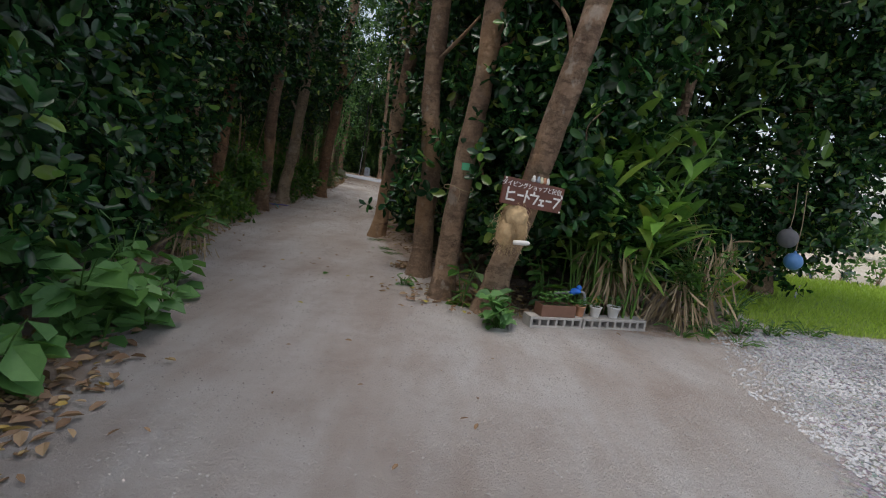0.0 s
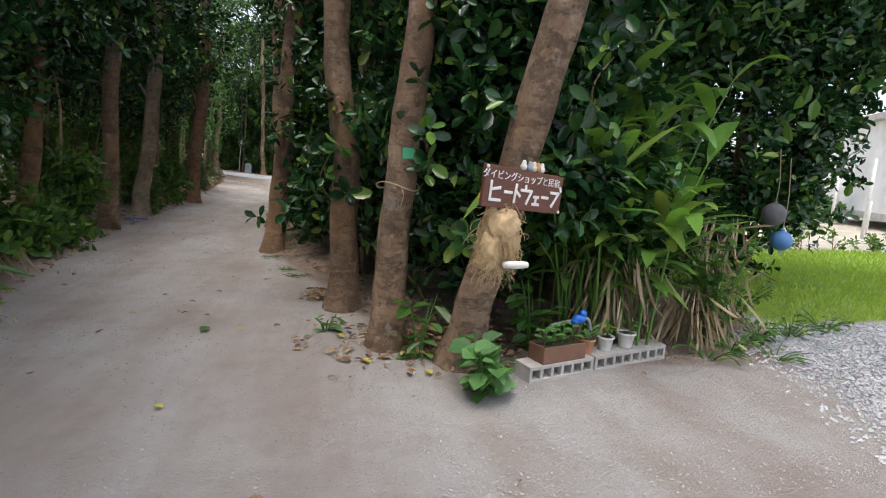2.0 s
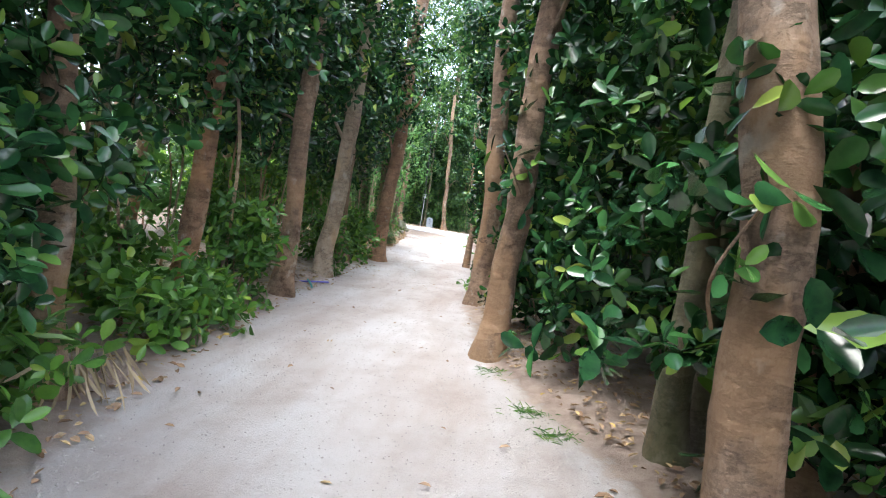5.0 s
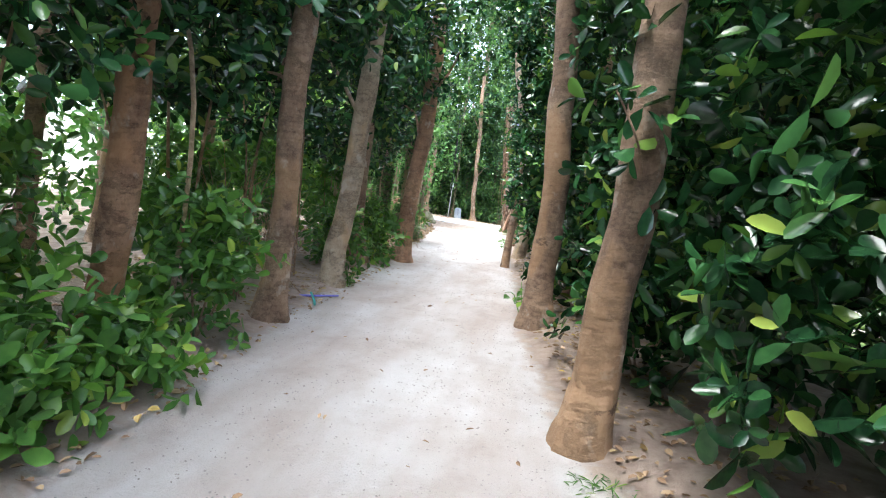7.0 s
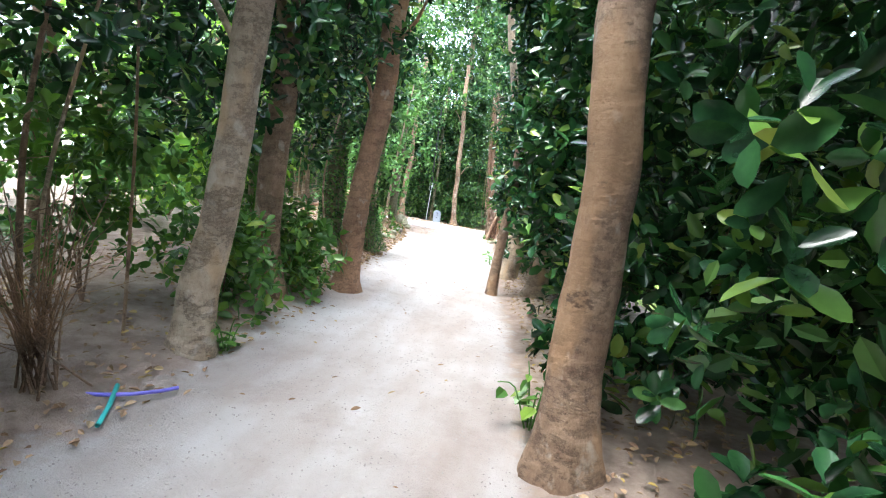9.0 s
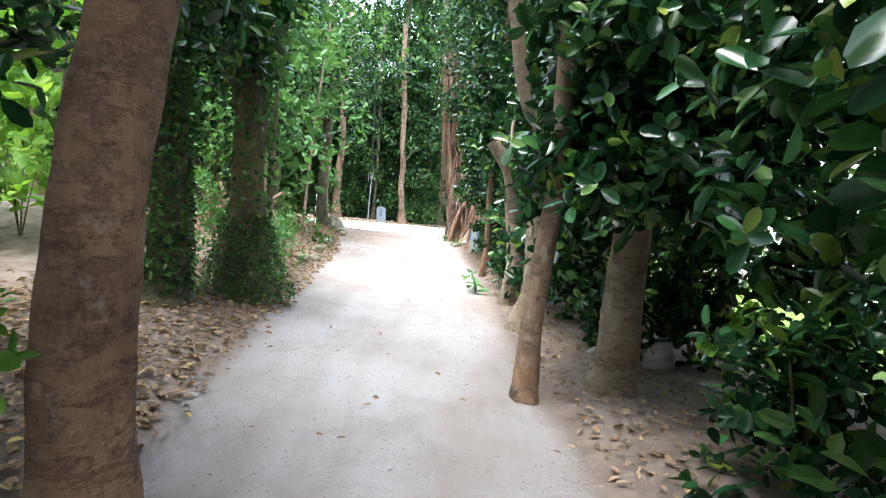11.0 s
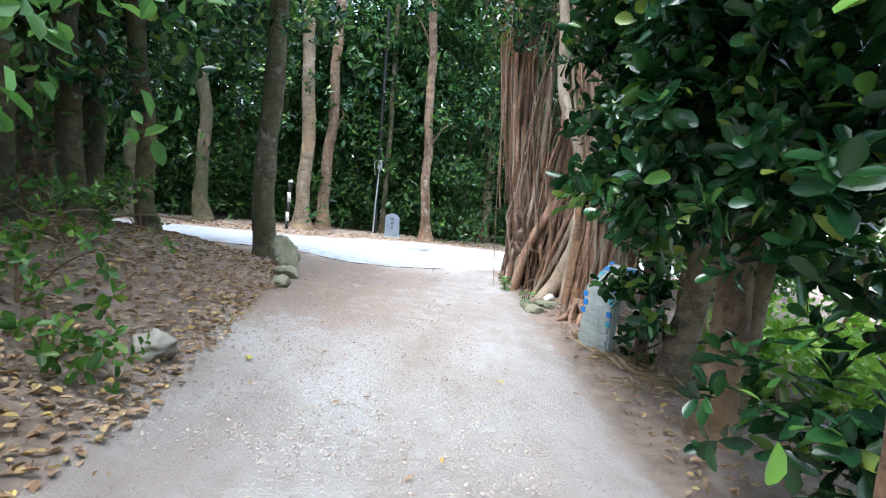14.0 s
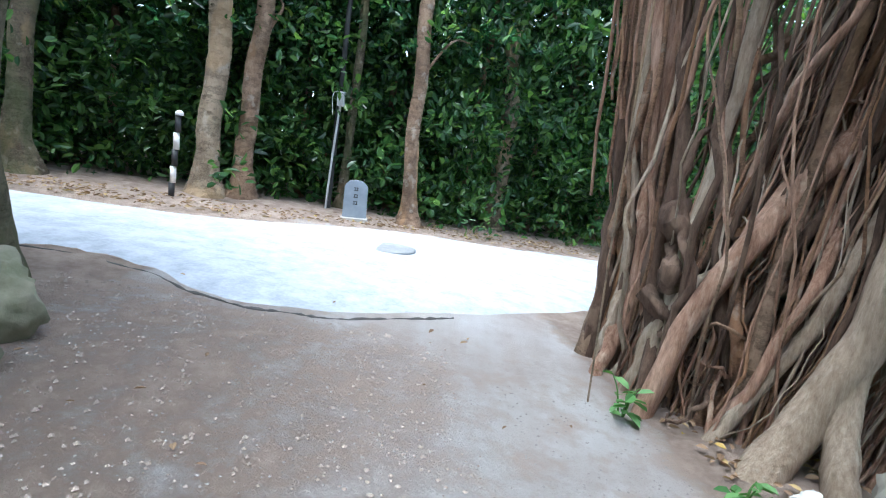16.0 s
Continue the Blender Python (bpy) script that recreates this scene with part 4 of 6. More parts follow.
def beside(d, off=0.0):
    return 2.45 + d * math.cos(ALONG) - off * math.sin(ALONG), 5.6 + d * math.sin(ALONG) + off * math.cos(ALONG)


block(*beside(0.33), 0.64, 6)
block(*beside(1.09), 0.84, 8)


def pot(d, r, h, mat, label, saucer=False):
    x, y = beside(d)
    z = on_ground(x, y) + 0.122
    p = thing("flower_pot", label, "flower pot", "pots on the blocks")
    part("pot", lathe_bm([(r * 0.7, 0), (r * 0.72, 0.005), (r * 0.95, h * 0.85), (r * 1.06, h * 0.86), (r * 1.08, h), (r * 0.98, h), (r * 0.92, h * 0.88), (r * 0.1, h * 0.86)], 24, (x, y, z)), mat, p)
    part("soil", lathe_bm([(r * 0.9, h * 0.86), (r * 0.85, h * 0.9), (0.005, h * 0.92)], 16, (x, y, z)), BARK_MOSS, p)
    n = 16
    a = rng.random(n) * 6.283
    base = np.stack([x + 0.01 * np.cos(a), y + 0.01 * np.sin(a), z + h + 0.1 * rng.random(n)], 1)
    way = unit(np.stack([np.cos(a), np.sin(a), 0.9 * rng.random(n)], 1))
    v, q = leaf_arrays(base, way, np.tile([0, 0, 1.0], (n, 1)), 0.05 + 0.07 * rng.random(n), 0.02 + 0.02 * rng.random(n))
    place("plant", fast_mesh("plant", v, q, LEAF_SOFT), p)
    return x, y, z, p


pot(0.66, 0.055, 0.12, TERRACOTTA, "small terracotta pot with a green seedling on the blocks")
x, y, z, p = pot(0.86, 0.065, 0.12, POT_WHITE, "pale white pot with a small yellow flower on the blocks")
leaf_object("blossom", p, [(x, y - 0.02, z + 0.2)], 0.03, 14, 0.03, LEAF_YELLOW)
pot(1.1, 0.075, 0.13, POT_WHITE, "white plastic pot with a young plant on the blocks")
planter = thing("planter_box", "brown plastic planter box with leafy seedlings on the blocks", "planter")
x, y = beside(0.34)
z = on_ground(x, y) + 0.122
M = Matrix.Translation((x, y, z)) @ Matrix.Rotation(ALONG, 4, "Z")
for sx, sy, sz, at in ((0.4, 0.16, 0.012, (0, 0, 0.006)), (0.42, 0.012, 0.13, (0, -0.085, 0.065)), (0.42, 0.012, 0.13, (0, 0.085, 0.065)), (0.012, 0.158, 0.13, (-0.204, 0, 0.065)), (0.012, 0.158, 0.13, (0.204, 0, 0.065))):
    bm = box_bm(sx, sy, sz, at, 0.003)
    bm.transform(M)
    part("side_panel" if sz > 0.05 else "base", bm, PLANTER, planter, smooth=False)
bm = box_bm(0.394, 0.156, 0.03, (0, 0, 0.095), 0.005)
bm.transform(M)
part("soil", bm, BARK_MOSS, planter)
for k in range(4):
    cx, cy = beside(0.2 + 0.09 * k)
    stem = rod("seedling", [(cx, cy, z + 0.1), (cx + 0.01, cy, z + 0.18), (cx, cy - 0.01, z + 0.26)], 0.005, LEAF_SOFT, planter, 5)
    for j in range(6):
        a, h = 2.4 * j + k, 0.14 + 0.022 * j
        v, q = leaf_arrays(np.array([[cx, cy, z + h]]), unit(np.array([[math.cos(a), math.sin(a), 0.25]])), np.array([[0.0, 0.0, 1.0]]), np.array([0.11 - 0.008 * j]), np.array([0.055]))
        place("leaf", fast_mesh("leaf", v, q, LEAF_SOFT, True), stem)
tap = thing("garden_tap", "bright blue plastic tap handle on a grey pipe behind the planter", "tap")
x, y = beside(0.62, 0.1)
rod("pipe", [(x - 0.25, y - 0.05, 0.34), (x, y, 0.37), (x + 0.12, y + 0.03, 0.35), (x + 0.15, y + 0.03, 0.1), (x + 0.15, y + 0.03, -0.02)], 0.016, PIPE, tap)
bm = bmesh.new()
for dx, dz, sc in ((0, 0, (0.06, 0.04, 0.035)), (0.03, 0.045, (0.03, 0.03, 0.03)), (-0.03, -0.02, (0.04, 0.035, 0.03))):
    bmesh.ops.create_icosphere(bm, subdivisions=3, radius=1.0, matrix=Matrix.Translation((x + dx, y - 0.03, 0.39 + dz)) @ Matrix.Diagonal((*sc, 1)))
part("handle", bm, BLUE, tap, "bright blue handle")
leafy("sapling", 2.1, 5.36, 70, 0.42, 0.26, 0.17, LEAF_SOFT, "leafy green seedling clump at the foot of the sign tree", stems=9, ratio=0.75)
leafy("sapling", 1.75, 6.1, 24, 0.5, 0.25, 0.2, LEAF_BUSH, "young evergreen shoots between the trunks", stems=5)
leafy("sapling", 1.0, 6.75, 16, 0.16, 0.2, 0.13, LEAF_SOFT, "small seedlings by the lane edge", stems=5, ratio=0.6)
leafy("sapling", 2.75, 6.2, 40, 0.7, 0.35, 0.2, LEAF_BUSH, "young evergreen shoots behind the planter", stems=7)

# ---- shell ginger clump with dry stalks ----
ginger = thing("ginger_plant", "tall shell ginger clump with long arching green blades", "plant")
bases, ways = [], []
for k in range(58):
    a = rng.random() * 6.283
    lean = 0.15 + 0.55 * rng.random()
    x0, y0 = 3.5 + 0.35 * rng.normal() * 0.6, 6.5 + 0.2 * rng.normal()
    h = 0.9 + 1.6 * rng.random()
    pts = bend([(x0, y0, 0.0), (x0 + lean * 0.35 * math.cos(a), y0 + lean * 0.25 * math.sin(a), h * 0.6), (x0 + lean * 1.1 * math.cos(a), y0 + lean * 0.8 * math.sin(a), h)], 10)
    v, q = tube_arrays(pts, np.linspace(0.014, 0.006, 10), 6, 0.0)
    place("stalk", fast_mesh("stalk", v, q, LEAF_GINGER, True), ginger)
    for j in range(7):
        f = 0.46 + 0.54 * j / 6
        b = a + (2.6 * rng.normal() if f < 0.9 else 1.2 * rng.normal())
        bases.append(pts[int(f * 9)])
        ways.append(unit(np.array([math.cos(b), math.sin(b), 0.5 + 0.5 * f + 0.25 * rng.normal()])))
ln = 0.52 + 0.42 * rng.random(len(bases))
v, q = strap_arrays(np.array(bases), np.array(ways), ln, ln * 0.175, 0.2 + 0.45 * rng.random(len(bases)))
place("foliage", fast_mesh("foliage", v, q, LEAF_GINGER, True), ginger)


def straw_clump(x, y, n, height, spread, label, mat=STRAW, droop=0.5):
    z = on_ground(x, y)
    t = thing("dry_grass_clump", label, "dry grass", "dry stalks")
    a = rng.random(n) * 6.283
    r = spread * rng.random(n)
    base = np.stack([x + r * np.cos(a), y + r * np.sin(a), z + height * (0.2 + 0.8 * rng.random(n))], 1)
    way = unit(np.stack([0.4 * np.cos(a), 0.4 * np.sin(a), -1 + droop * rng.normal(size=n)], 1))
    ln = np.minimum(0.18 + 0.3 * rng.random(n), base[:, 2] - z + 0.05)
    v, q = leaf_arrays(base, way, unit(rng.normal(size=(n, 3))), ln, np.full(n, 0.004) + 0.005 * rng.random(n), 0.1, 0.15)
    place("straw", fast_mesh("straw", v, q, mat), t)


straw_clump(3.5, 6.2, 150, 0.95, 0.38, "hanging dry tan leaf stalks under the ginger")
straw_clump(4.4, 6.35, 170, 0.62, 0.4, "thick clump of dry hanging grass and vine stalks")
straw_clump(4.9, 6.75, 130, 1.2, 0.35, "dry vine stalks on the shrub", droop=0.9)
leafy("trailing_vine", 4.65, 6.35, 420, 1.2, 0.6, 0.1, LEAF_BUSH, "green vine leaves trailing over dry stalks", stems=14, ratio=0.6)
leafy("trailing_vine", 5.4, 6.9, 120, 0.5, 0.6, 0.09, LEAF_BUSH, "low green weeds at the foot of the shrub", stems=14, ratio=0.6)


for x, y, n, h in ((4.7, 6.1, 60, 0.22), (5.2, 6.3, 70, 0.25), (5.7, 6.45, 60, 0.2), (6.3, 6.6, 50, 0.18), (4.35, 5.95, 30, 0.16), (5.0, 5.9, 26, 0.1)):
    leafy("weed_patch", x, y, n, h, 0.36, 0.085, LEAF_BUSH, "low green weeds creeping over the gravel's edge", "weeds", 0.45, "weeds at the gravel edge", 9)


# ---- yard shrub, floats and the open field ----
def shell(cx, cy, cz, rx, ry, rz, n):
    d = unit(rng.normal(size=(n, 3)))
    k = 0.55 + 0.45 * rng.random(n)
    return np.stack([cx + d[:, 0] * rx * k, cy + d[:, 1] * ry * k, cz + d[:, 2] * rz * k], 1)


hedge_tree(7.1, 9.1, 0.16, (0.1, 0.0), BARK, np.concatenate([shell(7.0, 9.0, 2.9, 1.75, 1.3, 2.7, 620), shell(6.0, 8.4, 5.6, 3.4, 1.8, 1.5, 340), shell(8.2, 9.0, 4.7, 2.3, 1.6, 1.9, 360), shell(9.4, 8.2, 4.7, 1.7, 1.6, 1.6, 300), shell(5.0, 6.4, 5.3, 1.8, 1.0, 1.0, 130)]), 34, 0.15, label="large rounded evergreen tree with leaves to the ground")
for x, y, n, z0, z1 in ((2.9, 7.7, 150, 0.4, 3.2), (4.1, 8.1, 150, 0.3, 2.4), (5.2, 8.4, 110, 0.3, 2.0), (3.6, 7.4, 170, 3.2, 6.2), (1.9, 8.2, 170, 0.5, 5.0)):
    c = np.stack([x + 0.55 * rng.normal(size=n), y + 0.35 * rng.normal(size=n), z0 + (z1 - z0) * rng.random(n)], 1)
    hedge_tree(x, y + 0.2, 0.1, (0.2, 0.2), BARK, c, 32, 0.15, label="evergreen hedge tree behind the ginger clump", height=min(4.5, z1 + 0.5))


def buoy(x, y, z, r, mat, label, top):
    b = thing("fishing_float", label, "float", "floats hung in the shrub")
    bm = bmesh.new()
    bmesh.ops.create_uvsphere(bm, u_segments=28, v_segments=18, radius=r, matrix=Matrix.Translation((x, y, z)))
    part("ball", bm, mat, b)
    part("lug", lathe_bm([(0.02, 0), (0.026, 0.015), (0.012, 0.04)], 12, (x, y, z + r - 0.01)), mat, b)
    rod("cord", [(x, y, z + r), (x + 0.01, y, (z + top) / 2), (x, y + 0.05, top)], 0.006, STRAW, b, 5)


buoy(6.52, 7.55, 0.88, 0.125, FLOAT_BLUE, "faded blue plastic fishing float hung on a cord", 1.9)
buoy(6.4, 7.6, 1.2, 0.14, FLOAT_GREY, "dark grey fishing float hung on a cord", 2.0)
for x, y, h in ((17.3, 17.4, 2.2), (19.4, 17.0, 2.7), (22.5, 21.0, 2.2), (33, 30, 2.6), (21.0, 18.2, 1.2)):
    p = thing("field_post", "pale thin post standing in the field", "post", "posts in the field")
    part("post", lathe_bm([(0.06, -0.1), (0.058, h * 0.6), (0.05, h), (0.0, h + 0.02)], 10, (x, y, 0)), WHITE_PAINT, p)
house = thing("white_house", "low white-plastered house with small dark windows beyond the lawn", "house")
M = Matrix.Translation((31.5, 25.3, 0)) @ Matrix.Rotation(radians(-28), 4, "Z") @ Matrix.Scale(1.7, 4)
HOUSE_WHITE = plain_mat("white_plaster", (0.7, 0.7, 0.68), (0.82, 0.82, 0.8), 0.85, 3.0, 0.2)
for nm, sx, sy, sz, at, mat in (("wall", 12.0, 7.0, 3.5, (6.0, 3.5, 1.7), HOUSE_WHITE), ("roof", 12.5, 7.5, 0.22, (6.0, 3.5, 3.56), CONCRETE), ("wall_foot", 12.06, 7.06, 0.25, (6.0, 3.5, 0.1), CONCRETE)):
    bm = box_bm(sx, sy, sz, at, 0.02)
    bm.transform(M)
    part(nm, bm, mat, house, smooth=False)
for wx, wz, sx, sz in ((1.9, 0.75, 0.3, 0.5), (3.4, 0.8, 0.34, 0.3), (0.6, 2.3, 0.8, 0.12), (6.0, 1.6, 1.2, 1.0), (9.0, 1.6, 1.2, 1.0)):
    bm = box_bm(sx + 0.12, 0.08, sz + 0.12, (wx, 0.0, wz), 0.01)
    bm.transform(M)
    w = part("window", bm, STEEL, house, "grey window frame", smooth=False)
    bm = box_bm(sx, 0.02, sz, (wx, -0.045, wz), 0.002)
    bm.transform(M)
    part("pane", bm, DARK_PAINT, w, smooth=False)
for k in range(22):
    x, y = 22 + 3.4 * k * 0.8 + rng.normal(), 30 + 6 * rng.random() - k * 0.9
    bush(x, y, 1.1, 1.3 + rng.random(), 26, LEAF_FAR, 0.45, "low grey-green scrub across the field", 14, "scrub in the field")
v, q = [], []
for k in range(60):
    a = radians(-30 + 2.6 * k)
    for j, (d, h) in enumerate(((90, -1.0), (110, 1.6), (140, 2.6), (190, 2.2))):
        hh = h * (1 + 0.5 * noise.noise(Vector((k * 0.25, j, 2)))) if j else h
        v.append((d * math.cos(a) + 4, d * math.sin(a), hh))
for k in range(59):
    for j in range(3):
        q.append((k * 4 + j, k * 4 + j + 1, k * 4 + j + 5, k * 4 + j + 4))
for k in range(14):
    x, y = 9.5 + 0.62 * k + 0.3 * rng.normal(), 11.9 + 0.12 * k + 0.5 * rng.normal()
    bush(x, y, 0.35, 0.3 + 0.3 * rng.random(), 14, LEAF_BUSH, 0.12, "low weeds growing along the lawn's far edge", 10, "weeds beyond the lawn")
tagged(new("backdrop", fast_mesh("backdrop", v, q, HILL, True)), "low scrub-covered rise at the far edge of the fields", "hill", kind="structure")

# ---- west side undergrowth ----
GREENS = "glossy green undergrowth shrub between the trunks"
for x, y, w, h, n in ((-3.7, 10.0, 0.5, 0.8, 40), (-3.15, 11.5, 0.42, 1.2, 80), (-2.85, 10.4, 0.28, 0.5, 26), (-3.6, 15.9, 0.5, 1.0, 60), (-3.35, 17.2, 0.55, 1.0, 70), (-4.4, 10.4, 0.6, 1.6, 60), (-4.6, 13.4, 0.6, 1.8, 60), (-4.6, 15.2, 0.6, 2.0, 60), (-4.6, 17.8, 0.6, 1.9, 60), (-5.2, 19.4, 0.5, 1.6, 40), (-2.9, 9.6, 0.4, 0.6, 30), (-2.75, 8.1, 0.4, 0.7, 30)):
    bush(x, y, w, h, n, LEAF_BUSH, 0.14, GREENS, 22)
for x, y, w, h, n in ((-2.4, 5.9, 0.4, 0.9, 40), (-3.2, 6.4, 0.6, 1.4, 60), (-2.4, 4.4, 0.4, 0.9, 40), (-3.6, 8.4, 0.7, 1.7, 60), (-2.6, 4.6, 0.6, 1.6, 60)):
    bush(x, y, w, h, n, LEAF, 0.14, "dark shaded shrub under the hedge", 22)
for x, y, w, h, n in ((1.1, 21.7, 0.35, 1.6, 50), (1.6, 20.6, 0.4, 2.0, 60), (0.25, 21.7, 0.4, 1.0, 40), (0.2, 23.4, 0.4, 1.0, 40), (-0.1, 25.3, 0.4, 0.9, 40), (0.6, 19.2, 0.5, 1.0, 40), (0.9, 15.6, 0.5, 1.0, 40), (0.7, 12.2, 0.5, 0.8, 36), (-0.55, 30.25, 0.2, 0.8, 12)):
    bush(x, y, w, h, n, LEAF, 0.15, "dark glossy shoots at the foot of the hedge", 20)
leafy("sapling", -1.05, 24.95, 14, 0.4, 0.3, 0.26, LEAF_SOFT, "large-leaved green seedling at the lane's edge", stems=4, ratio=0.55)
leafy("sapling", 0.1, 11.2, 12, 0.3, 0.25, 0.16, LEAF_SOFT, "green seedling at the foot of a trunk", stems=4, ratio=0.5)
leafy("sapling", -0.35, 14.4, 18, 0.5, 0.3, 0.16, LEAF_BUSH, "young glossy shoots at the foot of a trunk", stems=5, ratio=0.5)
leafy("sapling", -3.0, 15.0, 30, 0.35, 0.3, 0.14, LEAF_BUSH, "young glossy shoots at the foot of a trunk", stems=6, ratio=0.5)
# leafy shoots growing out of the trunks
for pts, lbl in ((((0.9, 7.45, 1.35), (1.05, 7.35, 1.7), (0.75, 7.4, 1.6), (1.15, 7.4, 1.2), (0.95, 7.4, 2.0)), "leafy evergreen shoot growing across a trunk"),
                 (((1.72, 6.2, 1.75), (1.85, 6.3, 1.5), (1.7, 6.15, 2.1)), "leafy evergreen shoot growing from a trunk"),
                 (((2.75, 5.5, 2.15), (2.9, 5.55, 2.35)), "bright leafy shoot growing from the sign tree"),
                 (((0.15, 10.5, 1.9), (0.0, 10.55, 2.2), (0.3, 10.6, 1.6)), "leafy evergreen shoot growing across a trunk")):
    shoot = thing("leafy_shoot", lbl, "branch", "shoots on the trunks")
    rod("twig", [(pts[0][0] + 0.12, pts[0][1] + 0.25, pts[0][2] - 0.25), pts[0], pts[1]], 0.01, BARK, shoot, 5, taper=0.5)
    leaf_object("foliage", shoot, pts, 0.14, 13, 0.17, LEAF, 0.5, rounded=True)
# broad-leaved climber by the start
for x, y, n, h in ((-0.9, 4.15, 30, 0.5), (-1.0, 3.75, 34, 0.6), (-1.35, 4.6, 34, 0.9), (-1.05, 4.75, 16, 0.3), (-1.3, 5.4, 18, 0.35)):
    leafy("broadleaf_plant", x, y, n, h, 0.36, 0.25, LEAF_SOFT, "broad-leaved green plant in front of the dark hedge", stems=6, ratio=0.75)
leafy("broadleaf_plant", -1.15, 3.7, 60, 0.75, 0.5, 0.3, LEAF_SOFT, "broad-leaved green plant with toothed leaves beside the lane", stems=9, ratio=0.78)
leafy("broadleaf_plant", -1.5, 3.3, 26, 1.25, 0.35, 0.28, LEAF_SOFT, "taller broad-leaved green shoot beside the lane", stems=5, ratio=0.8)
leafy("broadleaf_plant", -0.95, 2.75, 26, 0.45, 0.3, 0.26, LEAF_SOFT, "broad-leaved green plant at the lane's edge", stems=5, ratio=0.8)
leafy("fan_grass", -2.0, 6.75, 30, 0.8, 0.5, 0.5, LEAF_BUSH, "strap-leaved green plant with drooping blades", stems=7, ratio=0.14)
leafy("fan_grass", -2.7, 7.8, 22, 0.6, 0.35, 0.36, LEAF_BUSH, "strap-leaved green plant with drooping blades", stems=6, ratio=0.14)
straw_clump(-1.85, 6.8, 60, 0.4, 0.3, "dry tan grass stalks drooping over the lane edge")
straw_clump(-2.5, 8.3, 60, 0.4, 0.3, "dry tan grass stalks drooping over the lane edge")
for x, y in ((0.62, 9.0), (0.44, 9.35), (0.15, 10.3)):
    t = thing("grass_tuft", "small flat tuft of grass growing in the sandy lane", "grass", "tufts in the lane")
    n = 70
    a = rng.random(n) * 6.283
    base = np.stack([x + 0.09 * rng.normal(size=n), y + 0.06 * rng.normal(size=n), np.full(n, on_ground(x, y))], 1)
    v, q = leaf_arrays(base, unit(np.stack([np.cos(a), np.sin(a), 0.5 * rng.random(n)], 1)), np.tile([0, 0, 1.0], (n, 1)), 0.05 + 0.06 * rng.random(n), np.full(n, 0.007))
    place("foliage", fast_mesh("foliage", v, q, LEAF_BUSH), t)
hose = thing("hose_scrap", "scraps of teal and violet plastic hose lying in the leaves", "hose")
z = on_ground(-3.0, 13.7) + 0.02
rod("teal_piece", [(-3.1, 13.85, z + 0.04), (-2.95, 13.6, z + 0.02), (-2.85, 13.4, z)], 0.016, TEAL, hose, 8, "teal piece")
rod("violet_piece", [(-3.2, 13.7, z + 0.02), (-3.0, 13.75, z + 0.03), (-2.85, 13.9, z + 0.02), (-2.8, 14.05, z)], 0.014, VIOLET, hose, 8, "violet piece")
# dry brush by the hose
def twig_brush(x, y, n, height, spread):
    z = on_ground(x, y)
    t = thing("twiggy_brush", "bare brown twiggy brush standing beside a trunk", "brush", "dry brush")
    for k in range(n):
        a, h = rng.random() * 6.283, height * (0.5 + 0.6 * rng.random())
        r = spread * (0.3 + 0.7 * rng.random())
        p = [np.array((x + 0.1 * rng.normal(), y + 0.1 * rng.normal(), z - 0.03)), np.array((x + 0.4 * r * math.cos(a), y + 0.4 * r * math.sin(a), z + h * 0.5)), np.array((x + r * math.cos(a), y + r * math.sin(a), z + h))]
        sprays = [tube_arrays(bend(p, 10), np.linspace(0.009, 0.003, 10), 5, 0.15, k)]
        for j in range(5):
            f = 0.35 + 0.13 * j
            s = bend(p, 10)[int(f * 9)]
            e = s + [0.2 * rng.normal(), 0.2 * rng.normal(), 0.12 + 0.15 * rng.random()]
            sprays.append(tube_arrays(bend([s, (s + e) / 2 + rng.normal(size=3) * 0.03, e], 5), np.linspace(0.004, 0.002, 5), 4, 0.0))
        place("twig", fast_mesh("twig", *join_arrays(sprays), BARK, True), t)


twig_brush(-3.45, 13.6, 26, 1.3, 0.5)
twig_brush(-3.7, 12.9, 18, 1.6, 0.5)

for k in range(26):
    y = 9.5 + 11 * rng.random()
    x = float(left_edge(y)) - 0.5 - 1.6 * rng.random()
    z = on_ground(x, y)
    h = 2.2 + 2.2 * rng.random()
    t = thing("thin_sapling", "thin bare woody stem standing in the undergrowth", "sapling", "thin stems under the trees")
    rod("stem", [(x, y, z - 0.05), (x + 0.12 * rng.normal(), y + 0.1 * rng.normal(), z + h * 0.5), (x + 0.3 * rng.normal(), y + 0.2 * rng.normal(), z + h)], 0.014 + 0.016 * rng.random(), (BARK, BARK_GREY)[k % 2], t, 7, taper=0.5, lump=0.1)

# ivy on the two big trunks
for x, y, r, n in ((-4.5, 21.6, 0.22, 2600), (-3.95, 22.4, 0.22, 900)):
    a = rng.random(n) * 6.283
    hgt = 3.6 * rng.random(n) ** (1.0 if n > 500 else 2.6)
    base = np.stack([x + r * np.cos(a), y + r * np.sin(a), on_ground(x, y) + hgt], 1)
    out = np.stack([np.cos(a), np.sin(a), -0.3 + 0.4 * rng.normal(size=n)], 1)
    v, q = leaf_arrays(base, unit(out + rng.normal(size=(n, 3)) * 0.5), unit(out + [0, 0, 0.6]), 0.05 + 0.045 * rng.random(n), 0.04 + 0.03 * rng.random(n))
    tagged(new("ivy", fast_mesh("ivy", v, q, LEAF_FAR)), "ivy climbing a thick mossy trunk", "climbing plant")

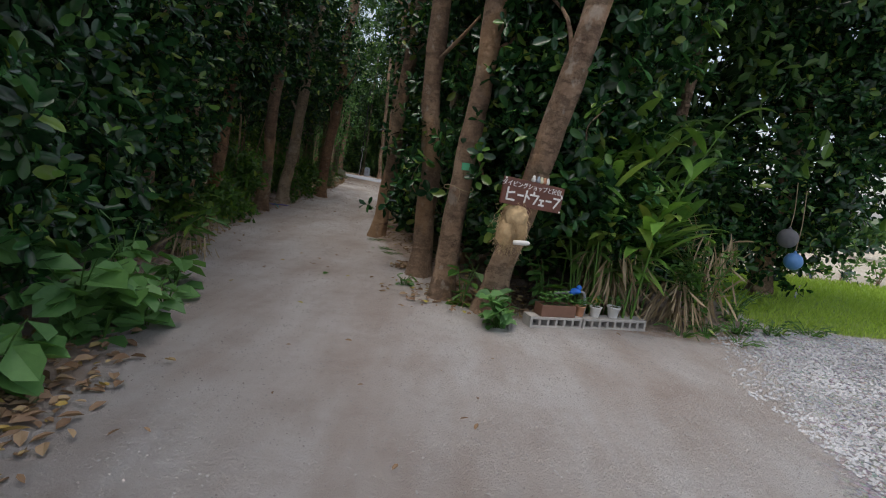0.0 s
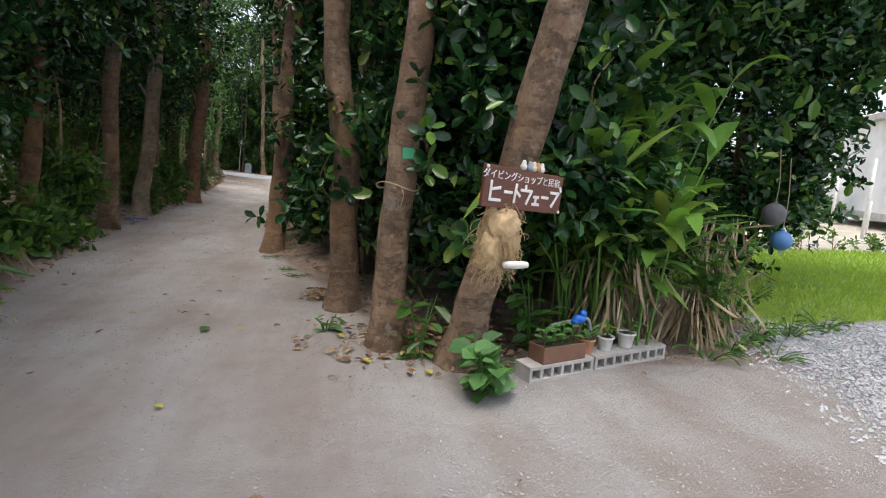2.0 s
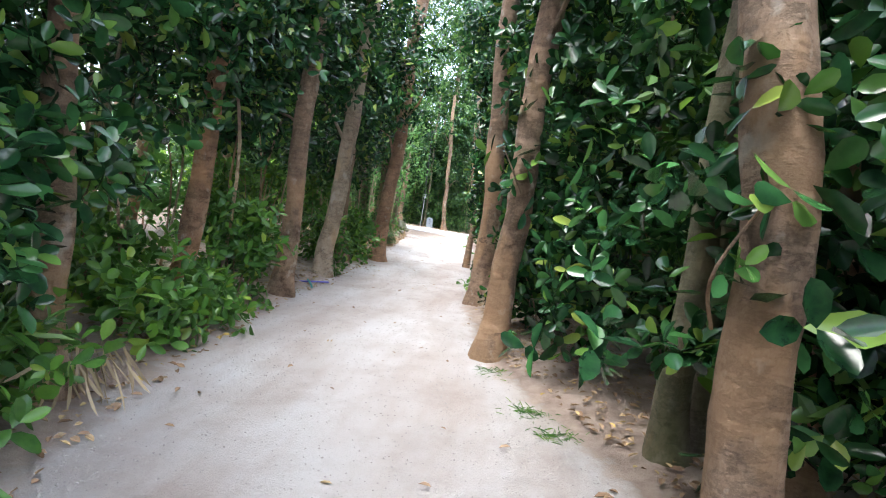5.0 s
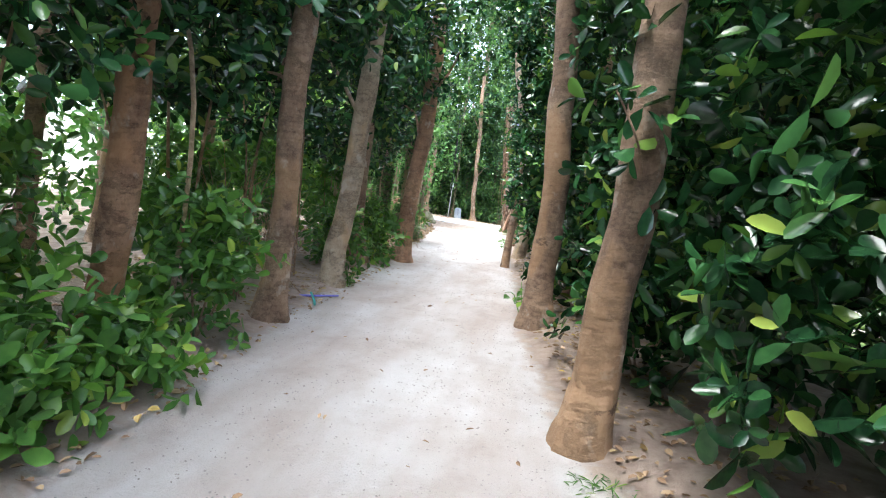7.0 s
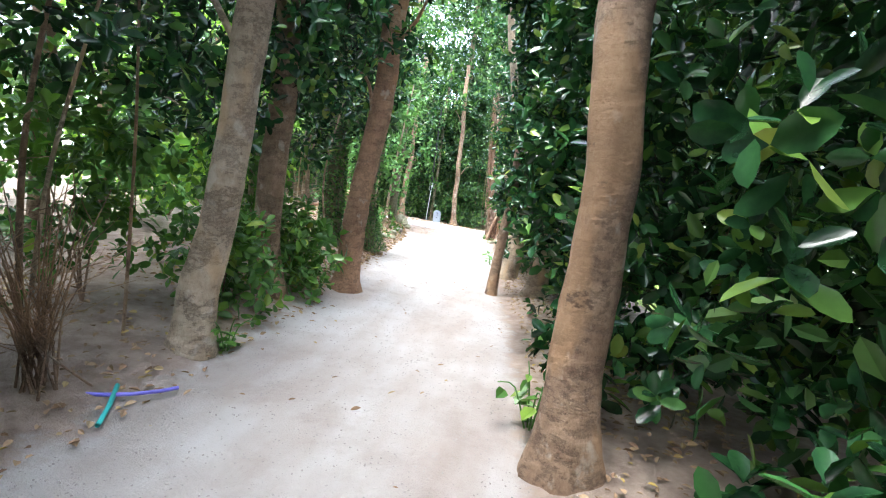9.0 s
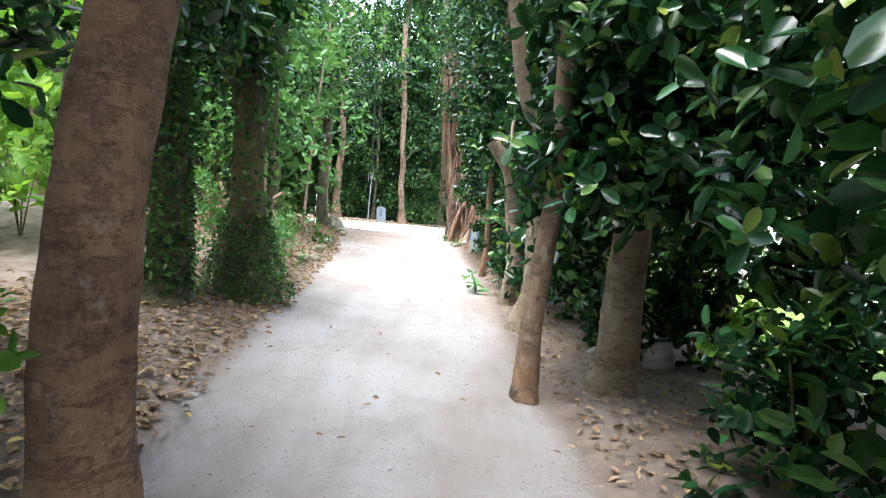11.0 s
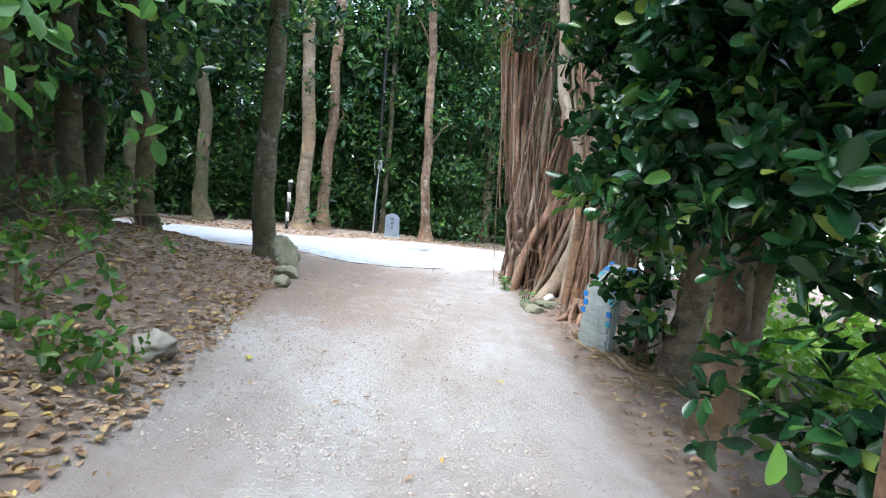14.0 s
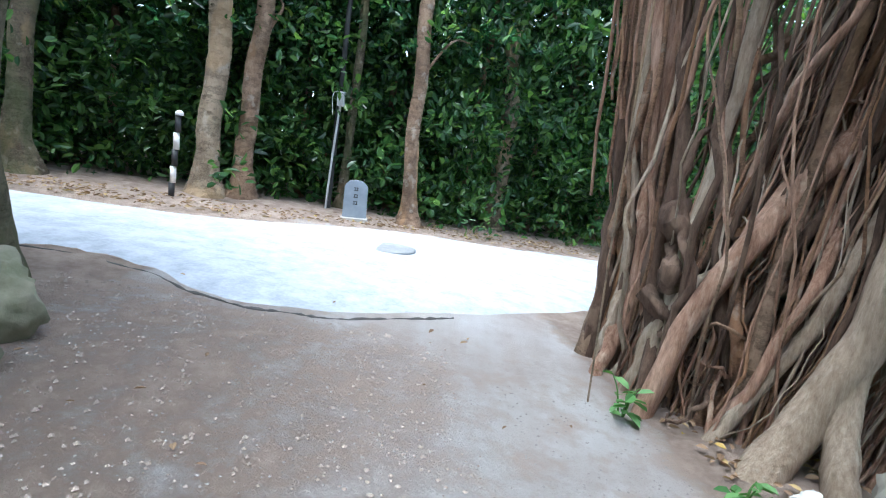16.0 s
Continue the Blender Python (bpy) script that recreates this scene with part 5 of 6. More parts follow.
# ---- the bank with stumps, saplings and rocks ----
rock("boulder", -4.35, 26.95, (0.17, 0.16, 0.11), ROCK_MOSS, "rounded grey boulder half sunk in leaf litter", 1.0, 0.36, group="rocks along the lane")
rock("boulder", -4.15, 26.15, (0.16, 0.22, 0.11), ROCK_MOSS, "mossy grey rock half sunk in the bank", 2.0, 0.38, group="rocks along the lane")
rock("boulder", -4.25, 25.6, (0.14, 0.19, 0.09), ROCK_MOSS, "low mossy rock in the bank", 3.0, 0.38, group="rocks along the lane")
rock("boulder", -5.45, 33.35, (0.27, 0.3, 0.29), ROCK_MOSS, "mossy boulder at the foot of the dark trunk", 4.0, group="rocks along the lane")
rock("boulder", -5.2, 32.85, (0.16, 0.2, 0.24), ROCK_MOSS, "tilted mossy rock edging the bank", 31.0, group="rocks along the lane")
rock("boulder", -4.98, 32.35, (0.2, 0.2, 0.14), ROCK_MOSS, "low mossy rock edging the bank", 32.0, group="rocks along the lane")
rock("boulder", -4.85, 31.8, (0.17, 0.2, 0.1), ROCK_MOSS, "flat mossy rock edging the bank", 33.0, group="rocks along the lane")
rock("boulder", -4.5, 28.6, (0.18, 0.2, 0.12), ROCK, "small grey stone in the bank", 5.0, group="rocks along the lane")
for x, y, h, dx in ((-3.95, 23.0, 4.6, 0.25), (-4.72, 27.15, 4.6, 0.55), (-5.1, 24.8, 4.8, 0.45), (-5.6, 27.4, 4.6, 0.2)):
    z = on_ground(x, y)
    s = thing("slender_sapling", "slender pale-stemmed sapling with sparse bright leaves", "sapling", "saplings on the bank")
    rod("stem", [(x, y, z - 0.05), (x + dx * 0.4, y, z + h * 0.45), (x + dx, y + 0.1, z + h)], 0.034, BARK_GREY, s, 8, taper=0.6, lump=0.05)
    c = np.stack([x + dx * 0.7 + 0.5 * rng.normal(size=60), y + 0.5 * rng.normal(size=60), z + h * (0.3 + 0.75 * rng.random(60))], 1)
    leaf_object("foliage", s, c, 0.18, 7, 0.15, LEAF_SOFT, 0.55)
for x, y, w, h, n in ((-4.9, 25.9, 0.6, 0.6, 22), (-5.3, 28.3, 0.7, 0.7, 22), (-6.3, 26.5, 0.9, 1.4, 34), (-6.2, 29.8, 0.8, 0.7, 20), (-6.7, 31.6, 0.8, 0.7, 18), (-4.35, 24.5, 0.35, 0.5, 26), (-4.9, 23.5, 0.5, 0.8, 30), (-4.7, 27.9, 0.35, 0.35, 18), (-4.6, 25.3, 0.4, 0.6, 30), (-5.4, 24.6, 0.6, 1.4, 26), (-5.9, 25.6, 0.7, 2.0, 30), (-4.3, 23.6, 0.3, 0.5, 24), (-5.2, 26.9, 0.5, 0.8, 14)):
    bush(x, y, w, h * (1.2 if y < 26 else 0.9), int(n * 0.75), LEAF_SOFT if y < 26 else LEAF_BUSH, 0.1, "light green seedlings and fern on the bank", 12, "bank seedlings")
# past y = 20 the thicket's leaf colour carries its sunlight
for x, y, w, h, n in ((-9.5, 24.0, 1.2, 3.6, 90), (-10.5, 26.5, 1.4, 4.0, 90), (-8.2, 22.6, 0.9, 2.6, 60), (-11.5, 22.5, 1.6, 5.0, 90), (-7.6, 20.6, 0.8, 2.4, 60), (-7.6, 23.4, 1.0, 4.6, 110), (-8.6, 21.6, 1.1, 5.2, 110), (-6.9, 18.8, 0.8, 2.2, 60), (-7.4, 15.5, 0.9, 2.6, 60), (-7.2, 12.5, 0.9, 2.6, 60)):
    bush(x, y, w, h, n, LEAF_SUN_TINT if y > 20 else LEAF_SOFT, 0.24, "sunlit light green thicket behind the trunks", 16, "thicket behind the bank")
stump = thing("fallen_stump", "weathered reddish root stump lying on the leafy bank", "stump")
z = on_ground(-5.9, 26.6)
for k in range(16):
    a, b = np.array([-5.9, 26.6, z + 0.25]) + rng.normal(size=3) * 0.08, np.array([-5.9, 26.6, z + 0.3]) + rng.normal(size=3) * [0.6, 0.5, 0.25]
    place("root", fast_mesh("root", *tube_arrays(bend([a, (a + b) / 2 + rng.normal(size=3) * 0.12, b], 8), np.linspace(0.07, 0.02, 8), 7, 0.15, k), ROOT, True), stump)
for k in range(9):
    y = 25.5 + 6 * rng.random()
    x = float(left_edge(y)) - 1.3 - 1.6 * rng.random()
    z = on_ground(x, y) + 0.1
    a = rng.random() * 3.14
    b = thing("fallen_branch", "thin grey fallen branch on the leafy bank", "branch", "fallen branches")
    rod("branch", [(x - 0.7 * math.cos(a), y - 0.7 * math.sin(a), z), (x, y, z + 0.12), (x + 0.8 * math.cos(a), y + 0.8 * math.sin(a), z + 0.05)], 0.018, BARK_GREY, b, 6, taper=0.5, lump=0.1)
dark = hedge_tree(-5.95, 33.8, 0.19, (0.1, 0.0), BARK_MOSS, np.stack([-6.4 + 1.0 * rng.normal(size=150), 33.6 + 0.9 * rng.normal(size=150), 3.6 + 4 * rng.random(150)], 1), 28, 0.16, label="dark thick-trunked tree at the corner of lane and road", height=6)
for x, y, r in ((-7.6, 31.5, 0.16), (-8.6, 33.0, 0.2), (-9.5, 30.5, 0.15), (-7.2, 28.6, 0.1)):
    hedge_tree(x, y, r, (0.2, 0.0), BARK_MOSS, np.stack([x + 1.0 * rng.normal(size=110), y + 0.9 * rng.normal(size=110), 2.6 + 5 * rng.random(110)], 1), 28, 0.17, label="dark woodland tree on the leafy bank", height=6)

mossy = thing("mossy_root_mound", "mossy creeper-covered root mound at a thick trunk", "root mound")
for k, (x, y, h, r) in enumerate(((-4.02, 22.45, 0.95, 0.3), (-3.85, 22.5, 0.4, 0.2))):
    z = on_ground(x, y)
    v, q = tube_arrays(bend([(x, y, z - 0.1), (x - 0.03, y, z + h * 0.5), (-4.0, 22.42, z + h)], 12), r * np.array([1.15, 1.1, 1.05, 1.0, 0.95, 0.9, 0.85, 0.8, 0.7, 0.6, 0.4, 0.05]), 22, 0.3, k + 0.5)
    place("buttress", fast_mesh("buttress", v, q, BARK_MOSS, True), mossy)
n = 2600
a, h = rng.random(n) * 6.283, 0.95 * rng.random(n) ** 1.3
rr = (0.4 - 0.22 * h) * (0.95 + 0.25 * rng.random(n))
base = np.stack([-4.0 + rr * 1.25 * np.cos(a), 22.42 + rr * np.sin(a), on_ground(-4.0, 22.4) + h], 1)
out = np.stack([np.cos(a), np.sin(a), 0.2 * rng.normal(size=n)], 1)
v, q = leaf_arrays(base, unit(out * 0.5 + rng.normal(size=(n, 3)) * 0.6), unit(out + [0, 0, 0.7]), 0.025 + 0.03 * rng.random(n), 0.02 + 0.02 * rng.random(n))
place("creeper", fast_mesh("creeper", v, q, LEAF_FAR), mossy, "small-leaved creeper")
leafy("sapling", -4.05, 23.4, 22, 0.4, 0.25, 0.22, LEAF_GINGER, "yellow-green broad-leaved seedling on the bank", stems=5, ratio=0.5)
leafy("sapling", -3.95, 23.1, 18, 0.3, 0.25, 0.17, LEAF_SOFT, "green seedling beside the mossy mound", stems=5, ratio=0.6)
for k in range(16):
    y = 25.5 + 7 * rng.random()
    x = float(left_edge(y)) - 2.2 - 2.0 * rng.random()
    z = on_ground(x, y)
    b = thing("fallen_branch", "dead grey branch caught above the leafy bank", "branch", "fallen branches")
    a = 0.5 * rng.normal()
    rod("branch", [(x - 1.0 * math.cos(a), y - 1.0 * math.sin(a), z + 0.05), (x, y, z + 0.35 + 0.1 * rng.normal()), (x + 0.9 * math.cos(a), y + 0.9 * math.sin(a), z + 0.5 + 0.3 * rng.random())], 0.016, (BARK_GREY, BARK_MOSS)[k % 2], b, 6, taper=0.4, lump=0.1)
# weeds brightened through their leaf colour, as if lit from behind the hedge
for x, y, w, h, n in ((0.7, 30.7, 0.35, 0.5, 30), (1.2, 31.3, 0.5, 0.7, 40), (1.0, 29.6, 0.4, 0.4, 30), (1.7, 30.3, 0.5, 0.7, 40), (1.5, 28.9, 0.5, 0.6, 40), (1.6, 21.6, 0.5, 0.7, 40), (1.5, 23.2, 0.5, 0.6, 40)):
    bush(x, y, w, h, n, LEAF_SUN_TINT, 0.12, "bright green weeds growing behind the hedge", 14, "weeds behind the hedge")
rock("boulder", 0.35, 21.9, (0.25, 0.2, 0.16), ROCK_WHITE, "pale coral stone at the foot of the hedge", 21.0, group="rocks under the hedge")
rock("boulder", 0.65, 21.4, (0.22, 0.2, 0.2), ROCK, "grey coral stone at the foot of the hedge", 22.0, group="rocks under the hedge")
rock("boulder", 0.1, 21.5, (0.16, 0.14, 0.1), ROCK, "grey coral stone at the foot of the hedge", 23.0, group="rocks under the hedge")

# ---- the strangler fig with its curtain of roots ----
fig = thing("banyan_tree", "huge fig tree with a thick curtain of reddish aerial roots", "tree")
fx, fy = -0.2, 34.6
fz = on_ground(fx, fy)


def root_tube(name, pts, r0, r1, mat, seed, sides=8, lump=0.18, wig=0.0, n=24):
    """One root through a few places, wandering by wig between them."""
    line = bend(pts, n)
    t = np.linspace(0, 1, n)
    for k in range(3):
        w = np.array([noise.noise(Vector((seed * 5.3 + k * 11.1, 4.5 * f, 0.7))) + 0.5 * noise.noise(Vector((seed * 2.9, 11 * f, k * 7.0))) for f in t])
        line[:, k] += wig * w * np.minimum(1, 6 * t)
    v, q = tube_arrays(line, np.linspace(r0, r1, n), sides, lump, seed)
    place(name, fast_mesh(name, v, q, mat, True), fig)


def foot(x, y):
    return np.array([x, y, on_ground(x, y) - 0.08])


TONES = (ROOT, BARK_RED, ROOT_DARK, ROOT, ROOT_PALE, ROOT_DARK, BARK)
# dark-coloured core that stands in for the shaded hollow behind the roots
root_tube("dark_core", [foot(-0.55, 34.75), (-0.3, 34.75, 1.4), (0.35, 34.9, 3.4), (0.8, 35.0, 6.5)], 0.5, 0.45, ROOT_DARK, 3.0, 24, 0.35, 0.1, 34)
root_tube("dark_core", [foot(0.1, 34.3), (0.2, 34.5, 1.6), (0.6, 34.8, 4.0)], 0.42, 0.3, ROOT_DARK, 8.0, 20, 0.35, 0.1, 30)
# the upright bundle
for k in range(54):
    a, R = rng.random() * 6.283, 0.17 * rng.random() ** 0.5
    flare = 1.0 + 0.7 * rng.random()
    b = foot(-1.5 + R * flare * math.cos(a), 34.95 + R * flare * math.sin(a))
    t = np.array([-1.55 + 0.85 * R * math.cos(a), 35.0 + R * math.sin(a), 6.5])
    r = 0.01 + 0.05 * rng.random() ** 3
    root_tube("aerial_root", [b, b * [1, 1, 0] * 0.5 + t * [1, 1, 0] * 0.5 + [0.04 + 0.07 * rng.normal(), 0.05 * rng.normal(), 0.8], (t[0] + 0.08 * rng.normal(), t[1] + 0.05 * rng.normal(), 2.2), t + [0.15 * rng.normal(), 0, 0]], r * 1.3, r, TONES[k % 7], k + 0.3, 7, 0.25, 0.11, 34)
# long roots sweeping up and over to the right
for k in range(190):
    u = rng.random()
    b = foot(np.interp(u, [0, 0.35, 0.7, 1], [-1.55, -1.3, -0.9, -0.2]) + 0.08 * rng.normal(), np.interp(u, [0, 0.35, 0.7, 1], [34.6, 33.95, 33.75, 33.6]) + 0.1 * rng.normal())
    hgt = 1.2 + 3.6 * rng.random()
    t = np.array([b[0] + hgt * (0.18 + 0.34 * rng.random()), 34.35 + 0.3 * rng.normal(), hgt])
    if k % 5 == 0:
        t[0] = b[0] - 0.25 + 0.5 * rng.random()
    m = b * 0.5 + t * 0.5 + [0.1 * rng.normal() - 0.04, -0.1 + 0.12 * rng.normal(), 0.06 * rng.normal()]
    e = t + [0.4 + 0.3 * rng.random(), 0.2, 0.6 + 1.8 * rng.random()]
    r = 0.007 + 0.04 * rng.random() ** 3
    root_tube("aerial_root", [b, m, t, e], r * 1.35, r * 0.8, TONES[k % 7], k + 60.7, 7, 0.22, 0.16)
# knotted roots that cross the others
for k in range(110):
    x0, z0 = -1.35 + 1.3 * rng.random(), 0.1 + 2.8 * rng.random() ** 1.2
    x0 += 0.28 * z0
    p0 = np.array([x0, 33.95 + 0.25 * rng.random(), z0])
    p1 = p0 + np.array([0.75 * rng.normal(), 0.15 * rng.normal(), 0.5 * rng.normal()])
    p1[2] = max(p1[2], 0.05)
    p1[0] = max(p1[0], -1.45 + 0.25 * p1[2])
    root_tube("crossing_root", [p0 + [0, 0.25, 0], p0, p1, p1 + [0, 0.3, 0]], 0.008 + 0.022 * rng.random() ** 2, 0.007, TONES[(k * 3) % 7], k + 400.1, 6, 0.25, 0.14, 18)
# lumps of old root in the hollow at the foot
for k in range(7):
    p = np.array([-1.32 + 0.12 * rng.normal(), 34.35 + 0.1 * rng.normal(), 0.15 + 0.16 * k])
    root_tube("root_knot", [p, p + [0.1 * rng.normal(), -0.05, 0.12], p + [0.18 * rng.normal(), 0.1, 0.24]], 0.09, 0.05, ROOT_DARK, k + 900.0, 10, 0.5, 0.05, 10)
# fine strands over the bundle
for k in range(150):
    u = rng.random()
    b = foot(np.interp(u, [0, 0.5, 1], [-1.5, -1.05, -0.3]) + 0.1 * rng.normal(), np.interp(u, [0, 0.5, 1], [34.4, 33.75, 33.45]) + 0.08 * rng.normal())
    hgt = 1.0 + 3.2 * rng.random()
    t = np.array([b[0] + hgt * (0.1 + 0.45 * rng.random()), b[1] + 0.25 + 0.15 * rng.normal(), hgt])
    root_tube("root_strand", [b, b * 0.5 + t * 0.5 + [0.08 * rng.normal(), -0.12, 0], t, t + [0.25, 0.3, 0.8]], 0.004 + 0.009 * rng.random(), 0.004, (ROOT_PALE, ROOT, BARK_RED)[k % 3], k + 2000.3, 5, 0.2, 0.12, 16)
# the great pale roots
root_tube("buttress_root", [foot(-1.2, 33.3), (-0.92, 33.45, 0.3), (-0.72, 33.42, 0.95), (-0.66, 33.5, 1.9), (-0.5, 33.7, 4.5)], 0.12, 0.075, ROOT_PALE, 1.5, 16, 0.14, 0.03, 40)
root_tube("buttress_root", [foot(-0.86, 33.1), (-0.8, 33.36, 0.35), (-0.7, 33.42, 1.0)], 0.09, 0.07, ROOT_PALE, 2.5, 14, 0.14, 0.03, 24)
root_tube("buttress_root", [foot(-1.62, 33.95), (-1.47, 33.93, 0.5), (-1.17, 33.88, 1.16), (-0.9, 33.93, 1.6), (-0.4, 34.0, 2.1)], 0.062, 0.085, ROOT, 3.5, 14, 0.14, 0.03, 36)
root_tube("buttress_root", [foot(-1.56, 34.2), (-1.44, 34.2, 1.05), (-1.31, 34.25, 1.85), (-1.22, 34.3, 2.75), (-1.0, 34.5, 6.0)], 0.034, 0.055, ROOT_PALE, 4.5, 12, 0.12, 0.03, 40)
root_tube("buttress_root", [foot(-1.25, 33.9), (-1.0, 33.95, 0.3), (-0.6, 34.0, 0.75), (0.1, 34.1, 1.5)], 0.05, 0.05, ROOT, 5.5, 12, 0.16, 0.05, 30)
root_tube("buttress_root", [(-0.95, 34.1, 0.85), (-0.7, 33.9, 0.92), (-0.5, 33.85, 0.95)], 0.045, 0.05, ROOT_PALE, 6.5, 10, 0.16, 0.02, 14)
root_tube("buttress_root", [foot(-1.8, 34.5), (-1.62, 34.75, 0.25), (-1.52, 34.85, 0.9), (-1.5, 34.85, 6.0)], 0.06, 0.05, ROOT, 7.5, 12, 0.16, 0.04, 40)
# the near column of fused roots, spreading upwards from a narrow foot
for k in range(64):
    w = 2.0 * rng.random() - 1.0
    b = foot(-0.78 + 0.2 * w + 0.08 * rng.normal(), 32.0 + 0.12 * rng.normal())
    t = np.array([-0.2 + 0.62 * w + 0.12 * rng.normal(), 33.2 + 0.15 * rng.normal(), 2.9])
    m = b * 0.6 + t * 0.4 + [0.06 * rng.normal(), -0.08, 0.15]
    r = 0.012 + 0.045 * rng.random() ** 2
    root_tube("aerial_root", [b, m, t, t + [0.25 * w, 0.6, 3.2]], r * 1.3, r, (ROOT, ROOT_PALE, ROOT, BARK_RED, BARK)[k % 5], k + 1300.3, 7, 0.22, 0.09, 30)
for k in range(8):
    a = 3.0 + 0.45 * k
    p = foot(-0.78 + 0.12 * math.cos(a), 32.0 + 0.12 * math.sin(a))
    e = foot(-0.78 + 0.5 * math.cos(a), 32.0 + 0.5 * math.sin(a))
    root_tube("surface_root", [p + [0, 0, 0.35], p * 0.6 + e * 0.4 + [0, 0, 0.13], e], 0.045, 0.02, ROOT, k + 1500.0, 8, 0.2, 0.06, 16)
root_tube("buttress_root", [(-1.25, 33.1, 5.2), (-1.12, 32.95, 3.2), (-0.82, 32.6, 1.9), (-0.7, 32.35, 1.2)], 0.075, 0.08, ROOT_PALE, 11.5, 14, 0.14, 0.05, 36)
root_tube("buttress_root", [foot(-0.72, 31.95), (-0.66, 32.1, 0.7), (-0.6, 32.3, 1.6), (-0.62, 32.6, 3.0), (-0.6, 32.9, 5.5)], 0.11, 0.1, ROOT, 12.5, 18, 0.32, 0.07, 44)
root_tube("buttress_root", [foot(-0.62, 31.9), (-0.4, 32.1, 0.8), (-0.2, 32.4, 1.7), (-0.15, 32.7, 3.2), (-0.1, 33.0, 5.5)], 0.085, 0.08, ROOT_PALE, 13.5, 16, 0.32, 0.07, 44)
# plaited strands over the near column
for k in range(90):
    w, u = 2.0 * rng.random() - 1.0, 2.0 * rng.random() - 1.0
    b = foot(-0.7 + 0.24 * w, 31.84 + 0.1 * abs(w) + 0.03 * rng.normal())
    m = np.array([-0.55 + 0.2 * (w + u), 31.95 + 0.08 * abs(u), 0.9 + 0.3 * rng.random()])
    t = np.array([-0.42 + 0.5 * u, 32.22 + 0.12 * abs(u), 2.2 + 0.6 * rng.random()])
    r = 0.006 + 0.022 * rng.random() ** 2
    root_tube("root_strand", [b, m, t, t + [0.15 * u, 0.4, 2.2]], r * 1.3, r, (ROOT, ROOT_PALE, BARK_RED, ROOT)[k % 4], k + 3000.7, 6, 0.25, 0.07, 26)
# the hanging fringe
for k in range(26):
    x, y = -1.86 + 0.06 * rng.normal(), 35.05 + 0.08 * rng.normal()
    bot = 1.3 + 0.9 * rng.random()
    root_tube("hanging_root", [(x - 0.08, y, 6.5), (x, y, 4.0), (x + 0.12, y, bot)], 0.02, 0.006 + 0.01 * rng.random(), (ROOT, BARK_RED)[k % 2], k + 700.9, 5, 0.15, 0.05, 16)
leaf_object("crown", fig, np.stack([-1.0 + 0.6 * rng.normal(size=150), 34.3 + 0.5 * rng.normal(size=150), 4.0 + 4 * rng.random(150)], 1), 0.3, 28, 0.14, LEAF)
leaf_object("crown", fig, np.stack([fx + 1.4 + 1.3 * rng.normal(size=150), fy + 0.6 + 1.2 * rng.normal(size=150), fz + 5.6 + 4 * rng.random(150)], 1), 0.35, 30, 0.14, LEAF)
rod("hanging_liana", [(-1.95, 34.0, on_ground(-1.95, 34) + 0.0), (-1.98, 34.0, fz + 2.5), (-1.85, 33.9, fz + 6)], 0.007, BARK_GREY, fig, 7)
rock("boulder", -0.72, 32.9, (0.22, 0.2, 0.34), ROCK, "upright grey-green rock beside the fig roots", 8.0, group="rocks by the fig")
rock("boulder", -1.1, 33.05, (0.1, 0.08, 0.07), ROCK_WHITE, "small white coral stone", 9.0, group="rocks by the fig")
for k in range(9):
    rock("boulder", -1.5 + 0.45 * rng.random(), 32.3 + 1.0 * rng.random(), (0.1, 0.09, 0.06), ROCK_MOSS, "small mossy grey stone among the roots", 10.0 + k, group="rocks by the fig")
leafy("sapling", -1.75, 33.9, 20, 0.25, 0.2, 0.12, LEAF_SOFT, "small green weeds among the fig roots", stems=5)
leafy("sapling", -1.45, 33.0, 16, 0.2, 0.2, 0.1, LEAF_SOFT, "small green weeds among the fig roots", stems=4)

# ---- information stand ----
stand = thing("information_stand", "grey lectern-shaped stone stand with blue tape and a yellowed notice", "information stand")
M = Matrix.Translation((-0.93, 30.7, on_ground(-0.9, 30.66) + 0.03)) @ Matrix.Rotation(radians(-62), 4, "Z")
bm = bmesh.new()
# a bent slab: upright front, sloping reading face, thin edge
prof = [(0.0, -0.08), (0.09, -0.08), (0.16, 0.54), (0.42, 0.80), (0.38, 0.86), (0.07, 0.60)]
f = [[bm.verts.new((w, d, h)) for d, h in prof] for w in (-0.235, 0.235)]
bm.faces.new(f[0])
bm.faces.new(f[1][::-1])
for k in range(6):
    bm.faces.new((f[0][k], f[1][k], f[1][(k + 1) % 6], f[0][(k + 1) % 6]))
bmesh.ops.recalc_face_normals(bm, faces=bm.faces)
bmesh.ops.bevel(bm, geom=bm.edges, offset=0.01, segments=2, affect="EDGES")
bm.transform(M)
STAND_STONE = plain_mat("pale_stand_stone", (0.3, 0.34, 0.33), (0.58, 0.63, 0.61), 0.9, 9.0, 0.8)
body = part("body", bm, STAND_STONE, stand, smooth=False)
# courses of thin facing stones on the front
for row in range(8):
    w = -0.225 + (0.03 if row % 2 else 0.0)
    while w < 0.2:
        ln = min(0.06 + 0.16 * rng.random(), 0.228 - w)
        h = 0.02 + 0.071 * row
        bm = box_bm(ln - 0.003, 0.014, 0.068 - 0.005 * rng.random(), (w + ln / 2, 0.07 * h / 0.6 + 0.001 + 0.003 * rng.random(), h + 0.03), 0.003)
        bm.transform(M)
        part("facing_stone", bm, STAND_STONE, body, smooth=False)
        w += ln
SLOPE = M @ Matrix.Translation((0, 0.225, 0.73)) @ Matrix.Rotation(math.atan2(0.26, 0.31), 4, "X")
